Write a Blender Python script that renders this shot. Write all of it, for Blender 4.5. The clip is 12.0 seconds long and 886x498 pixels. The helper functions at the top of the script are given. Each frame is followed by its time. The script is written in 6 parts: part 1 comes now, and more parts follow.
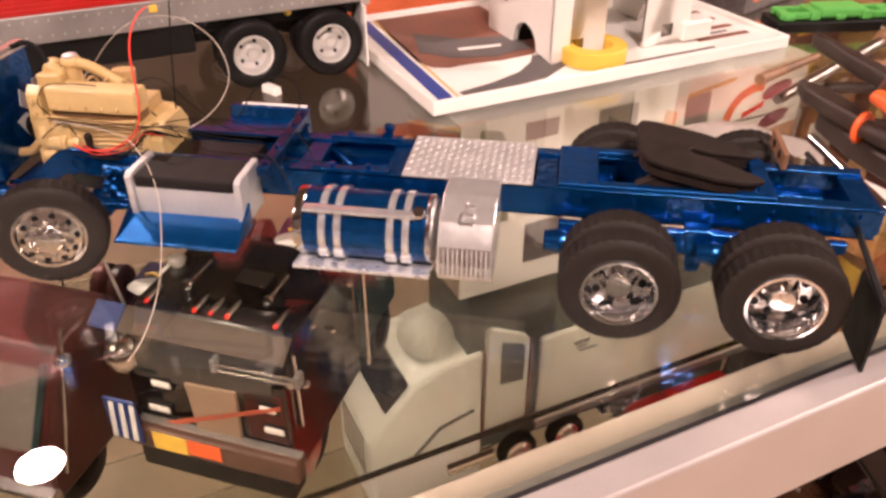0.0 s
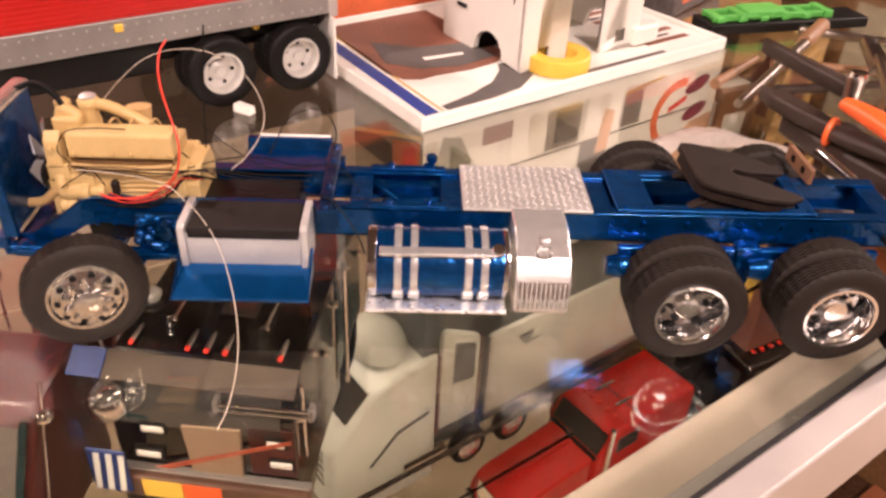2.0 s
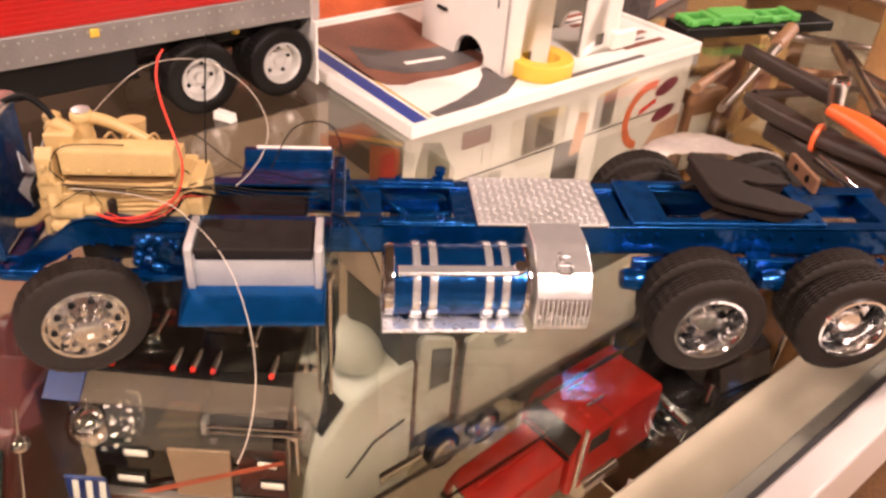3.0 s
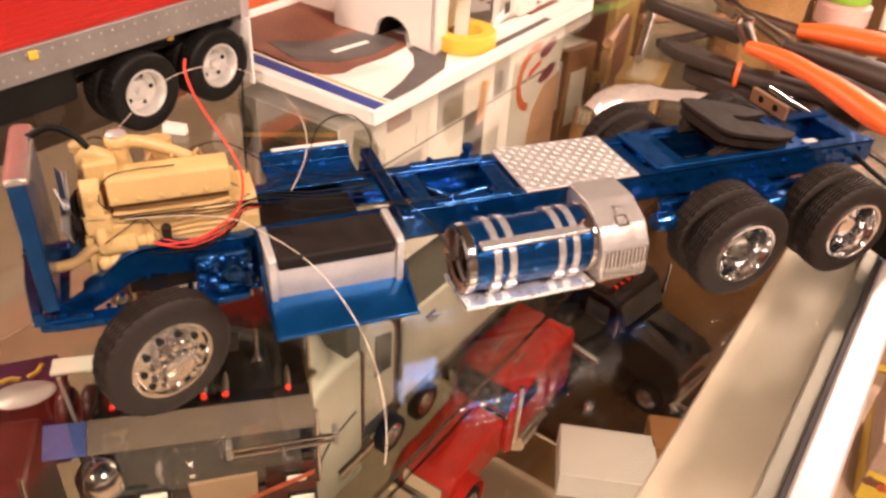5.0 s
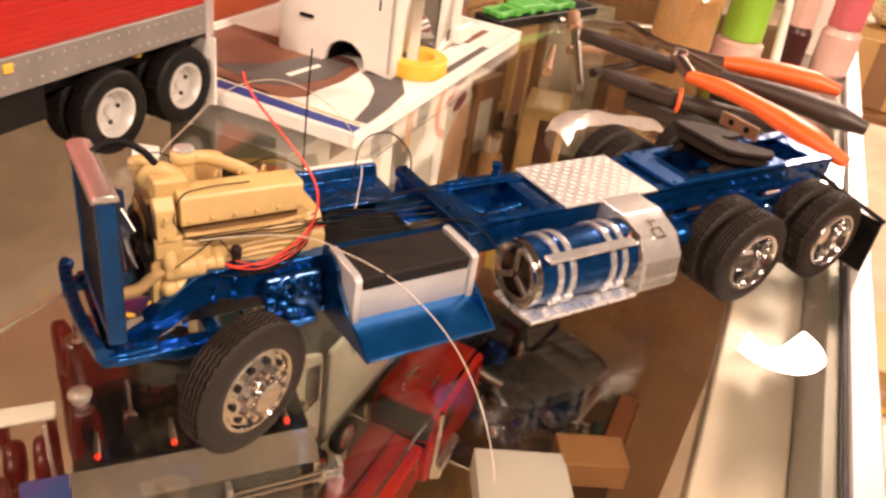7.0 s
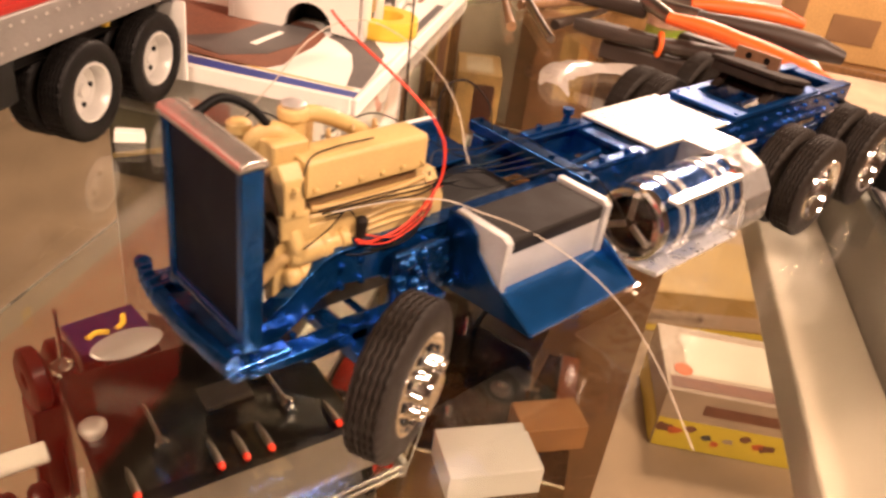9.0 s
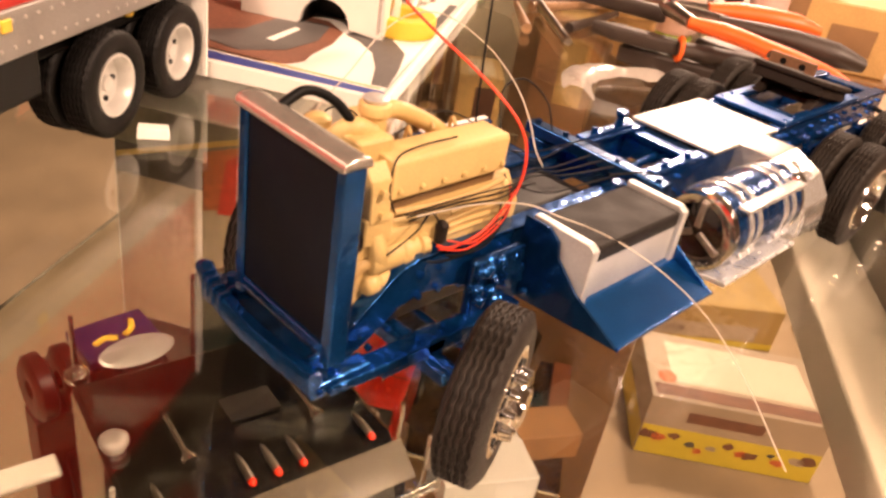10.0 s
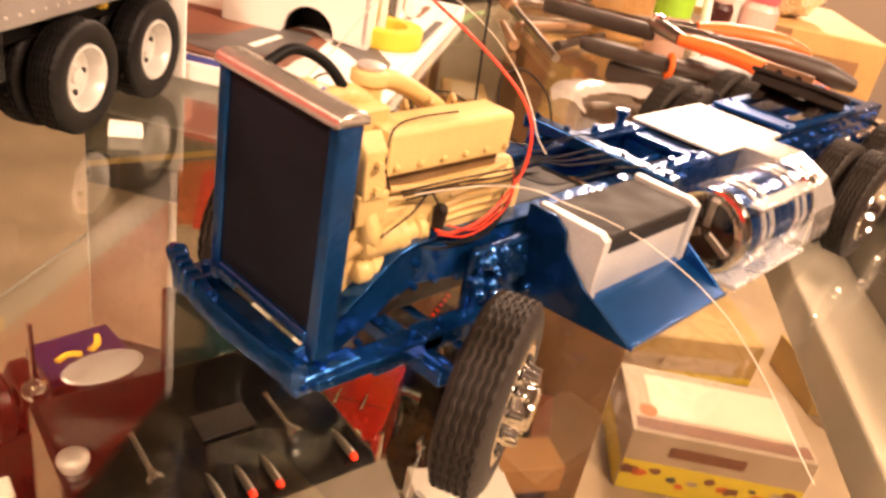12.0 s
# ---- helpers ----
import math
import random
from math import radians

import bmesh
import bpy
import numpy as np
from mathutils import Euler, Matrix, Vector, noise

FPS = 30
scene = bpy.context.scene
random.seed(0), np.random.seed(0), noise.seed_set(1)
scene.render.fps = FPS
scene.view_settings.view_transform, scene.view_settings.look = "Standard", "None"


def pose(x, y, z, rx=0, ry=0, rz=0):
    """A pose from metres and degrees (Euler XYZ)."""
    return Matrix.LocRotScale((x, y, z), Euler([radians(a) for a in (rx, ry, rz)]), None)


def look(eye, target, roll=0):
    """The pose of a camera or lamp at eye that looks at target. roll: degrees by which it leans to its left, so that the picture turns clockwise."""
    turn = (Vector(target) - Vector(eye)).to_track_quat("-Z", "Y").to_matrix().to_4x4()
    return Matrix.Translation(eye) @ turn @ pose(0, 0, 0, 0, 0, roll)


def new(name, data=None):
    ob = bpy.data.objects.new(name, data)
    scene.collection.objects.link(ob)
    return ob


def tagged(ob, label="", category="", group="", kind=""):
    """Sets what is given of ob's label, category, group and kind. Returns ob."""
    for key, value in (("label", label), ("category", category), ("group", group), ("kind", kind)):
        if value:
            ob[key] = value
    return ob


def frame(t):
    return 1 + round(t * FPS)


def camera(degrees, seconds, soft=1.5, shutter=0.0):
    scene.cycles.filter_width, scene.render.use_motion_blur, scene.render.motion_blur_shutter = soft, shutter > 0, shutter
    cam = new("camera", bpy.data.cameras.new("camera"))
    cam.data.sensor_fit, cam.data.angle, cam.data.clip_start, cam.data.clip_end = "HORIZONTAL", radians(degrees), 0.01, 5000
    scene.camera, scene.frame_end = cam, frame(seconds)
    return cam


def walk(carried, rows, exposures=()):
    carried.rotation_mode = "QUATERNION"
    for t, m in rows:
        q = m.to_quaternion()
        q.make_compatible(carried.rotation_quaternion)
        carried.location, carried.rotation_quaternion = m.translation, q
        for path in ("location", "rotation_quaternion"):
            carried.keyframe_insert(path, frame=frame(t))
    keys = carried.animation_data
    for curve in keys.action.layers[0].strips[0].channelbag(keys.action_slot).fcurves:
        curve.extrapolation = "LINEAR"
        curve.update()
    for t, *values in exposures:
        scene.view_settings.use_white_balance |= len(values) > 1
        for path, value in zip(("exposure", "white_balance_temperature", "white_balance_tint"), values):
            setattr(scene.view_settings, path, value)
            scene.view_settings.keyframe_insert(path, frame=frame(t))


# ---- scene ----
# All lengths below are in full-size truck metres; U makes the 1:25 scale model of them.
U = 0.04
cam = camera(58.63, 12.0, soft=2.8, shutter=0.5)
ROWS = [
    (0, (-0.616, -5.500, 4.551), (-1.278, -1.379, 1.798), -0.22),
    (0.5, (-1.149, -5.499, 4.632), (-1.626, -1.438, 1.753), 0.01),
    (1, (-1.641, -5.579, 4.704), (-2.005, -1.482, 1.861), -0.21),
    (1.5, (-2.118, -5.446, 4.820), (-2.181, -1.342, 1.965), 0.80),
    (2, (-2.513, -5.326, 4.904), (-2.294, -1.214, 2.068), 3.02),
    (2.5, (-2.832, -5.191, 4.960), (-2.417, -1.087, 2.134), 4.39),
    (4.5, (-4.398, -4.657, 4.571), (-3.190, -0.765, 1.673), 3.76),
    (5, (-5.128, -4.675, 4.780), (-3.541, -0.891, 1.923), 3.65),
    (5.5, (-5.877, -4.516, 4.802), (-4.033, -0.766, 2.057), 5.27),
    (6, (-6.410, -4.324, 4.804), (-4.300, -0.657, 2.139), 7.34),
    (6.5, (-6.585, -4.266, 4.589), (-4.325, -0.656, 1.970), 8.46),
    (7, (-6.801, -3.912, 4.463), (-4.291, -0.448, 1.875), 9.08),
    (9, (-7.888, -2.342, 3.650), (-4.759, 0.590, 1.078), 8.51),
    (9.5, (-8.182, -2.034, 3.498), (-5.004, 0.881, 0.968), 9.56),
    (10, (-8.159, -1.706, 3.411), (-4.894, 1.117, 0.886), 10.30),
    (10.5, (-8.180, -1.693, 3.286), (-4.895, 1.050, 0.700), 10.75),
    (11, (-8.175, -1.593, 3.077), (-4.856, 1.110, 0.493), 11.36),
    (11.5, (-8.004, -1.559, 3.061), (-4.618, 1.106, 0.525), 11.27),
    (12, (-8.032, -1.514, 2.958), (-4.609, 1.311, 0.654), 11.42),
]
EXPOSURES = [(0, -0.17, 5650, 28), (2.5, -0.08, 5700, 26), (5.0, -0.02, 6100, 26), (6.5, -0.05, 6150, 22), (9.5, 0.08, 6850, 25), (10.9, 0.43, 7080, 25), (11.5, 0.50, 7200, 25), (12, 0.42, 7300, 26)]
walk(cam, [(t, look(Vector(eye) * U, Vector(aim) * U, roll)) for t, eye, aim, roll in ROWS], EXPOSURES)

# ---- world and light ----
world = bpy.data.worlds.new("room_air")
scene.world = world
world.use_nodes = True
world.node_tree.nodes["Background"].inputs[0].default_value = (1.0, 0.88, 0.74, 1)
world.node_tree.nodes["Background"].inputs[1].default_value = 0.006


def lamp(name, at, watts, size, colour=(1.0, 0.75, 0.53), aim=None):
    data = bpy.data.lights.new(name, "AREA")
    data.shape, data.size, data.energy, data.color = "DISK", size, watts, colour
    ob = new(name, data)
    ob.matrix_world = look(Vector(at), Vector(aim or (at[0], at[1], at[2] - 1)))
    return ob


# ceiling lights of the room: small bulbs and round panels, plus three added fills
CEIL = 36.0 * U
lamp("ceiling_lamp_light", (-1.28, 0.997, CEIL - 0.03), 40, 0.12)
lamp("panel_and_fill_light", (2.10, 1.02, CEIL - 0.03), 85, 0.34)
lamp("panel_and_fill_light", (3.70, 1.90, CEIL - 0.03), 105, 0.60)
# added fill, brightens the step box and tank
lamp("panel_and_fill_light", (3.40, 0.05, CEIL - 0.03), 55, 0.50)
# two unseen fills that light the truck from the camera side
lamp("panel_and_fill_light", (0.45, -1.20, CEIL - 0.03), 78, 0.40)
lamp("panel_and_fill_light", (-1.40, -0.90, CEIL - 0.03), 52, 0.40)


# ---- mesh helpers ----
def quadbox(bm, x0, x1, y0, y1, z0, z1, bevel=0.0):
    """A box between two corners, its edges bevelled."""
    vs = [bm.verts.new((x, y, z)) for x in (x0, x1) for y in (y0, y1) for z in (z0, z1)]
    fs = [bm.faces.new([vs[i] for i in q]) for q in ((0, 1, 3, 2), (4, 6, 7, 5), (0, 4, 5, 1), (2, 3, 7, 6), (0, 2, 6, 4), (1, 5, 7, 3))]
    if bevel:
        es = list({e for f in fs for e in f.edges})
        bmesh.ops.bevel(bm, geom=es, offset=bevel, segments=2, affect="EDGES", profile=0.5)
    return bm


def box(x0, x1, y0, y1, z0, z1, bevel=0.01):
    return quadbox(bmesh.new(), x0, x1, y0, y1, z0, z1, bevel)


def prism(points, axis, a, b, bevel=0.0, bm=None):
    """A polygon of (u, v) drawn out along an axis from a to b. For x: (y, z); for y: (x, z); for z: (x, y)."""
    bm = bm or bmesh.new()

    def at(u, v, w):
        return {"x": (w, u, v), "y": (u, w, v), "z": (u, v, w)}[axis]

    lo, hi = [bm.verts.new(at(u, v, a)) for u, v in points], [bm.verts.new(at(u, v, b)) for u, v in points]
    n = len(points)
    fs = [bm.faces.new(lo), bm.faces.new(hi[::-1])] + [bm.faces.new((lo[i], hi[i], hi[(i + 1) % n], lo[(i + 1) % n])) for i in range(n)]
    bmesh.ops.recalc_face_normals(bm, faces=fs)
    if bevel:
        es = list({e for f in fs for e in f.edges})
        bmesh.ops.bevel(bm, geom=es, offset=bevel, segments=2, affect="EDGES", profile=0.5)
    return bm


def turned(profile, axis="y", seg=32, at=(0, 0, 0), bm=None, closed=False):
    """A lathe shape: (radius, height) along an axis. Ends with radius 0 are closed to a point."""
    bm = bm or bmesh.new()
    rings = []
    for r, h in profile:
        ring = []
        for k in range(1 if r == 0 else seg):
            a = 2 * math.pi * k / seg
            c, s = r * math.cos(a), r * math.sin(a)
            p = {"x": (h, c, s), "y": (c, h, s), "z": (c, s, h)}[axis]
            ring.append(bm.verts.new((p[0] + at[0], p[1] + at[1], p[2] + at[2])))
        rings.append(ring)
    fs = []
    pairs = list(zip(rings, rings[1:])) + ([(rings[-1], rings[0])] if closed else [])
    for p, q in pairs:
        for k in range(seg):
            four = [p[k % len(p)], p[(k + 1) % len(p)], q[(k + 1) % len(q)], q[k % len(q)]]
            four = list(dict.fromkeys(four))
            if len(four) > 2:
                fs.append(bm.faces.new(four))
    bmesh.ops.recalc_face_normals(bm, faces=fs)
    return bm


def rod(p, q, r, seg=12, r2=None, bm=None):
    """A round bar from p to q."""
    bm = bm or bmesh.new()
    p, q = Vector(p), Vector(q)
    turn = (q - p).to_track_quat("Z", "Y")
    rings = []
    for c, rad in ((p, r), (q, r if r2 is None else r2)):
        rings.append([bm.verts.new(c + turn @ Vector((rad * math.cos(2 * math.pi * k / seg), rad * math.sin(2 * math.pi * k / seg), 0))) for k in range(seg)])
    fs = [bm.faces.new((rings[0][k], rings[0][(k + 1) % seg], rings[1][(k + 1) % seg], rings[1][k])) for k in range(seg)]
    fs += [bm.faces.new(rings[0][::-1]), bm.faces.new(rings[1])]
    return bm


def spline(points, n=10):
    """A smooth way through points."""
    ps = [Vector(p) for p in points]
    ps = [2 * ps[0] - ps[1]] + ps + [2 * ps[-1] - ps[-2]]
    out = []
    for a, b, c, d in zip(ps, ps[1:], ps[2:], ps[3:]):
        for k in range(n):
            t = k / n
            out.append(0.5 * (2 * b + (c - a) * t + (2 * a - 5 * b + 4 * c - d) * t * t + (3 * b - a - 3 * c + d) * t ** 3))
    return out + [ps[-2]]


def hose(points, r, seg=8, n=10, bm=None):
    """A round hose or wire along a smooth way."""
    bm = bm or bmesh.new()
    way = spline(points, n)
    side = Vector((0.31, 0.52, 0.79))
    rings = []
    for i, p in enumerate(way):
        d = (way[min(i + 1, len(way) - 1)] - way[max(i - 1, 0)]).normalized()
        side = (side - d * side.dot(d)).normalized()
        up = d.cross(side)
        rings.append([bm.verts.new(p + r * (math.cos(2 * math.pi * k / seg) * side + math.sin(2 * math.pi * k / seg) * up)) for k in range(seg)])
    for a, b in zip(rings, rings[1:]):
        for k in range(seg):
            bm.faces.new((a[k], a[(k + 1) % seg], b[(k + 1) % seg], b[k]))
    bm.faces.new(rings[0][::-1]), bm.faces.new(rings[-1])
    return bm


def bolts(bm, places, axis, r=0.022, h=0.02):
    """Small six-sided bolt heads along an axis."""
    d = {"x": Vector((1, 0, 0)), "y": Vector((0, 1, 0)), "z": Vector((0, 0, 1))}[axis]
    for p in places:
        rod(Vector(p) - d * h, Vector(p) + d * h, r, 6, bm=bm)
    return bm


def as_mesh(name, bm, material, sharp=50):
    """A mesh from a bmesh: round forms smooth, bevels and flat faces crisp."""
    bmesh.ops.scale(bm, vec=(U, U, U), verts=bm.verts)
    for f in bm.faces:
        f.smooth = True
    for e in bm.edges:
        if len(e.link_faces) == 2:
            angle = math.degrees(e.calc_face_angle(0.0))
            areas = sorted(f.calc_area() for f in e.link_faces)
            e.smooth = not (angle > sharp or (angle > 12 and areas[1] > 5 * areas[0]))
    me = bpy.data.meshes.new(name)
    bm.to_mesh(me)
    bm.free()
    me.materials.append(material)
    return me


def part(name, bm, material, parent, label="", at=(0, 0, 0), turn=(0, 0, 0), sharp=50):
    """Links a bmesh as one mesh object under a thing or a part, in the parent's own axes."""
    ob = new(name, as_mesh(name, bm, material, sharp))
    ob.matrix_basis = pose(at[0] * U, at[1] * U, at[2] * U, *turn)
    ob.parent = parent
    return tagged(ob, label)


def thing(name, at, label, category, group="", kind="", turn=(0, 0, 0)):
    """An empty at the base of a thing, which carries its parts."""
    ob = new(name)
    ob.empty_display_size = 0.01
    ob.matrix_basis = pose(at[0] * U, at[1] * U, at[2] * U, *turn)
    return tagged(ob, label, category, group, kind)


def solid(name, bm, material, label, category, at=(0, 0, 0), turn=(0, 0, 0), group="", kind="", sharp=50):
    """A thing of one mesh."""
    ob = new(name, as_mesh(name, bm, material, sharp))
    ob.matrix_basis = pose(at[0] * U, at[1] * U, at[2] * U, *turn)
    return tagged(ob, label, category, group, kind)


# ---- materials ----
def surface(name, colour, rough=0.5, metal=0.0, grain=900, vary=0.12, bump=0.0, coat=0.0, blotch=60, spec=0.5, second=None, dent=0.0, dents=260):
    """A painted, plastic, metal or paper surface: colour drifts at two scales, with fine relief and uneven gloss."""
    m = bpy.data.materials.new(name)
    m.use_nodes = True
    nt = m.node_tree
    b = nt.nodes["Principled BSDF"]
    tc = nt.nodes.new("ShaderNodeTexCoord")
    big, fine = nt.nodes.new("ShaderNodeTexNoise"), nt.nodes.new("ShaderNodeTexNoise")
    big.inputs["Scale"].default_value, fine.inputs["Scale"].default_value = blotch, grain
    big.inputs["Detail"].default_value, fine.inputs["Detail"].default_value = 4, 3
    for n in (big, fine):
        nt.links.new(tc.outputs["Object"], n.inputs["Vector"])
    mixed = nt.nodes.new("ShaderNodeMath")
    mixed.operation = "ADD"
    nt.links.new(big.outputs["Fac"], mixed.inputs[0])
    nt.links.new(fine.outputs["Fac"], mixed.inputs[1])
    ramp = nt.nodes.new("ShaderNodeMapRange")
    ramp.inputs["From Min"].default_value, ramp.inputs["From Max"].default_value = 0.65, 1.35
    nt.links.new(mixed.outputs[0], ramp.inputs["Value"])
    mix = nt.nodes.new("ShaderNodeMix")
    mix.data_type = "RGBA"
    lo = [c * (1 - vary) for c in colour]
    hi = second or [min(1, c * (1 + vary)) for c in colour]
    mix.inputs[6].default_value, mix.inputs[7].default_value = (*lo, 1), (*hi, 1)
    nt.links.new(ramp.outputs[0], mix.inputs[0])
    nt.links.new(mix.outputs[2], b.inputs["Base Color"])
    gloss = nt.nodes.new("ShaderNodeMapRange")
    gloss.inputs["To Min"].default_value, gloss.inputs["To Max"].default_value = max(0.02, rough * 0.75), min(1, rough * 1.3)
    nt.links.new(big.outputs["Fac"], gloss.inputs["Value"])
    nt.links.new(gloss.outputs[0], b.inputs["Roughness"])
    b.inputs["Metallic"].default_value = metal
    b.inputs["Coat Weight"].default_value = coat
    b.inputs["Coat Roughness"].default_value = 0.06
    b.inputs["Specular IOR Level"].default_value = spec
    if bump:
        bp = nt.nodes.new("ShaderNodeBump")
        bp.inputs["Strength"].default_value, bp.inputs["Distance"].default_value = bump, 0.0004
        nt.links.new(fine.outputs["Fac"], bp.inputs["Height"])
        nt.links.new(bp.outputs[0], b.inputs["Normal"])
        if dent:
            wave, low = nt.nodes.new("ShaderNodeTexNoise"), nt.nodes.new("ShaderNodeBump")
            wave.inputs["Scale"].default_value, wave.inputs["Detail"].default_value = dents, 2
            low.inputs["Strength"].default_value, low.inputs["Distance"].default_value = dent, 0.0012
            nt.links.new(tc.outputs["Object"], wave.inputs["Vector"])
            nt.links.new(wave.outputs["Fac"], low.inputs["Height"])
            nt.links.new(low.outputs[0], bp.inputs["Normal"])
            nt.links.new(low.outputs[0], b.inputs["Coat Normal"])
    return m


def clear(name, tint, rough=0.0, ior=1.45):
    m = bpy.data.materials.new(name)
    m.use_nodes = True
    b = m.node_tree.nodes["Principled BSDF"]
    b.inputs["Base Color"].default_value = (*tint, 1)
    b.inputs["Transmission Weight"].default_value = 1.0
    b.inputs["Roughness"].default_value = rough
    b.inputs["IOR"].default_value = ior
    return m


BLUE = surface("candy_blue_paint", (0.002, 0.070, 0.255), 0.22, 0.8, 1500, 0.3, 0.10, 0.45, 160, dent=0.34, dents=260)
BLUE_SHEET = surface("smooth_blue_sheet", (0.003, 0.098, 0.34), 0.24, 0.75, 1500, 0.2, 0.06, 0.35, 160, dent=0.05, dents=60)
BLUE_SATIN = surface("satin_blue_paint", (0.002, 0.064, 0.235), 0.40, 0.75, 1500, 0.3, 0.12, 0.0, 160, dent=0.2, dents=200)
# darker copy of BLUE; on the front gusset it paints in shade
BLUE_DEEP = surface("darker_chassis_blue", (0.003, 0.043, 0.14), 0.24, 0.8, 1500, 0.3, 0.08, 0.35, 160, dent=0.14, dents=180)
RUBBER = surface("worn_black_rubber", (0.017, 0.012, 0.0085), 0.60, 0, 1800, 0.3, 0.35, 0, 150, 0.28)
RUBBER_DARK = surface("black_rubber", (0.005, 0.004, 0.0034), 0.5, 0, 1800, 0.3, 0.3, 0, 150, 0.2)
CHROME = surface("chrome_plating", (0.90, 0.90, 0.90), 0.09, 1.0, 700, 0.05, 0.10, 0, 250, dent=0.12, dents=420)
BLACK_CHROME = surface("dark_polished_metal", (0.10, 0.09, 0.085), 0.12, 1.0, 900, 0.15, 0.1, 0, 200, dent=0.2, dents=150)
SILVER = surface("silver_paint", (0.62, 0.60, 0.57), 0.42, 0.7, 1800, 0.12, 0.2, 0, 120)
FOIL = surface("crumpled_foil", (0.86, 0.86, 0.86), 0.28, 0.72, 420, 0.08, 0.3, 0, 300, dent=0.28, dents=300)
STEP_METAL = surface("bright_step_metal", (0.80, 0.78, 0.75), 0.24, 0.75, 500, 0.08, 0.15, 0, 200, dent=0.12, dents=90)
STRAP = surface("bright_silver_strap", (0.90, 0.90, 0.90), 0.20, 0.8, 900, 0.06, 0.15, 0, 200, dent=0.15, dents=300)
BRUSHED = surface("matt_silver_paint", (0.58, 0.57, 0.55), 0.42, 0.55, 1800, 0.12, 0.2, 0, 90)
TAN = surface("tan_engine_paint", (0.55, 0.385, 0.15), 0.45, 0, 1500, 0.12, 0.10, 0.15, 110)
TAN_DARK = surface("tan_rough_castings", (0.47, 0.31, 0.12), 0.55, 0, 1500, 0.2, 0.35, 0, 140)
BLACK = surface("black_plastic", (0.005, 0.0045, 0.004), 0.45, 0, 1500, 0.3, 0.2, 0, 120, 0.25)
LID_BLACK = surface("matt_dark_lid", (0.011, 0.008, 0.0065), 0.62, 0, 1500, 0.35, 0.2, 0, 120, 0.22)
LEDGE = surface("taupe_inner_ledge", (0.58, 0.49, 0.41), 0.38, 0.0, 500, 0.15, 0.15, 0.5, 12)
BROWN_BLACK = surface("greasy_dark_brown_plastic", (0.017, 0.011, 0.008), 0.66, 0.0, 1500, 0.35, 0.25, 0, 130, 0.2)
CORE = surface("radiator_core", (0.004, 0.005, 0.009), 0.5, 0.0, 2500, 0.4, 0.25, 0, 130, 0.14)
RED_WIRE = surface("red_wire_sleeve", (0.72, 0.05, 0.02), 0.4, 0, 1500, 0.12, 0.1)
WHITE_WIRE = surface("clear_white_line", (0.58, 0.50, 0.40), 0.3, 0, 1500, 0.1, 0.1)
BLACK_WIRE = surface("black_wire_sleeve", (0.006, 0.006, 0.006), 0.5, 0, 1500, 0.2, 0.1, spec=0.12)
TANK_TOP = surface("glossy_silver_top_tank", (0.60, 0.54, 0.48), 0.24, 0.8, 900, 0.12, 0.12, 0.3, 100, dent=0.12, dents=180)
RED_BODY = surface("red_trailer_panel", (0.51, 0.016, 0.007), 0.34, 0, 1200, 0.08, 0.05, 0.4, 25)
ALU = surface("aluminium_rail", (0.58, 0.53, 0.50), 0.40, 0.5, 1600, 0.08, 0.15, 0, 30)
ALU_DULL = surface("dull_aluminium", (0.33, 0.31, 0.29), 0.45, 0.6, 1600, 0.15, 0.2, 0, 60)
WHITE = surface("white_styrene", (0.80, 0.77, 0.70), 0.38, 0, 1400, 0.04, 0.06, 0, 60)
WHITE_CARD = surface("white_card", (0.80, 0.77, 0.71), 0.6, 0, 1600, 0.05, 0.1, 0, 30)
GASKET = surface("black_rubber_gasket", (0.006, 0.005, 0.005), 0.6, 0, 1500, 0.3, 0.3)
GLASS = clear("green_tinted_glass", (0.645, 0.66, 0.585), 0.0, 1.6)
WALL = surface("warm_painted_wall", (0.17, 0.135, 0.10), 0.8, 0, 120, 0.08, 0.1, 0, 2)
DARK_WALL = surface("dark_wall_colour", (0.075, 0.050, 0.034), 0.5, 0, 160, 0.35, 0.1, 0.1, 3)
CEILING = surface("ceiling_paint", (0.13, 0.115, 0.095), 0.9, 0, 120, 0.06, 0.1, 0, 2)
CARPET = surface("beige_floor", (0.40, 0.29, 0.195), 0.8, 0, 400, 0.3, 0.5, 0, 6)
RIM_PAINT = surface("pale_silver_rim_paint", (0.63, 0.61, 0.57), 0.35, 0.35, 1600, 0.1, 0.15, 0, 90)
YELLOW = surface("yellow_tape", (0.80, 0.52, 0.05), 0.45, 0, 900, 0.1, 0.1)
ORANGE = surface("orange_grip", (0.85, 0.13, 0.015), 0.42, 0, 1200, 0.1, 0.15)
GREY_GRIP = surface("dark_grip", (0.035, 0.021, 0.014), 0.5, 0, 1200, 0.25, 0.25)
STEEL = surface("tool_steel", (0.36, 0.32, 0.28), 0.32, 1.0, 900, 0.2, 0.25, 0, 90)
INK_BLUE = surface("blue_printed_ink", (0.02, 0.045, 0.26), 0.5, 0, 1500, 0.1, 0.05)
INK_GREY = surface("dark_grey_printed_ink", (0.10, 0.09, 0.085), 0.55, 0, 800, 0.35, 0.05)
INK_BROWN = surface("brown_printed_ink", (0.22, 0.09, 0.055), 0.55, 0, 500, 0.35, 0.05, 0, 40)
OCHRE_INK = surface("gold_printed_line", (0.60, 0.38, 0.10), 0.5, 0, 800, 0.2, 0.05)
INK_ORANGE = surface("orange_printed_ink", (0.72, 0.16, 0.05), 0.5, 0, 800, 0.2, 0.05)
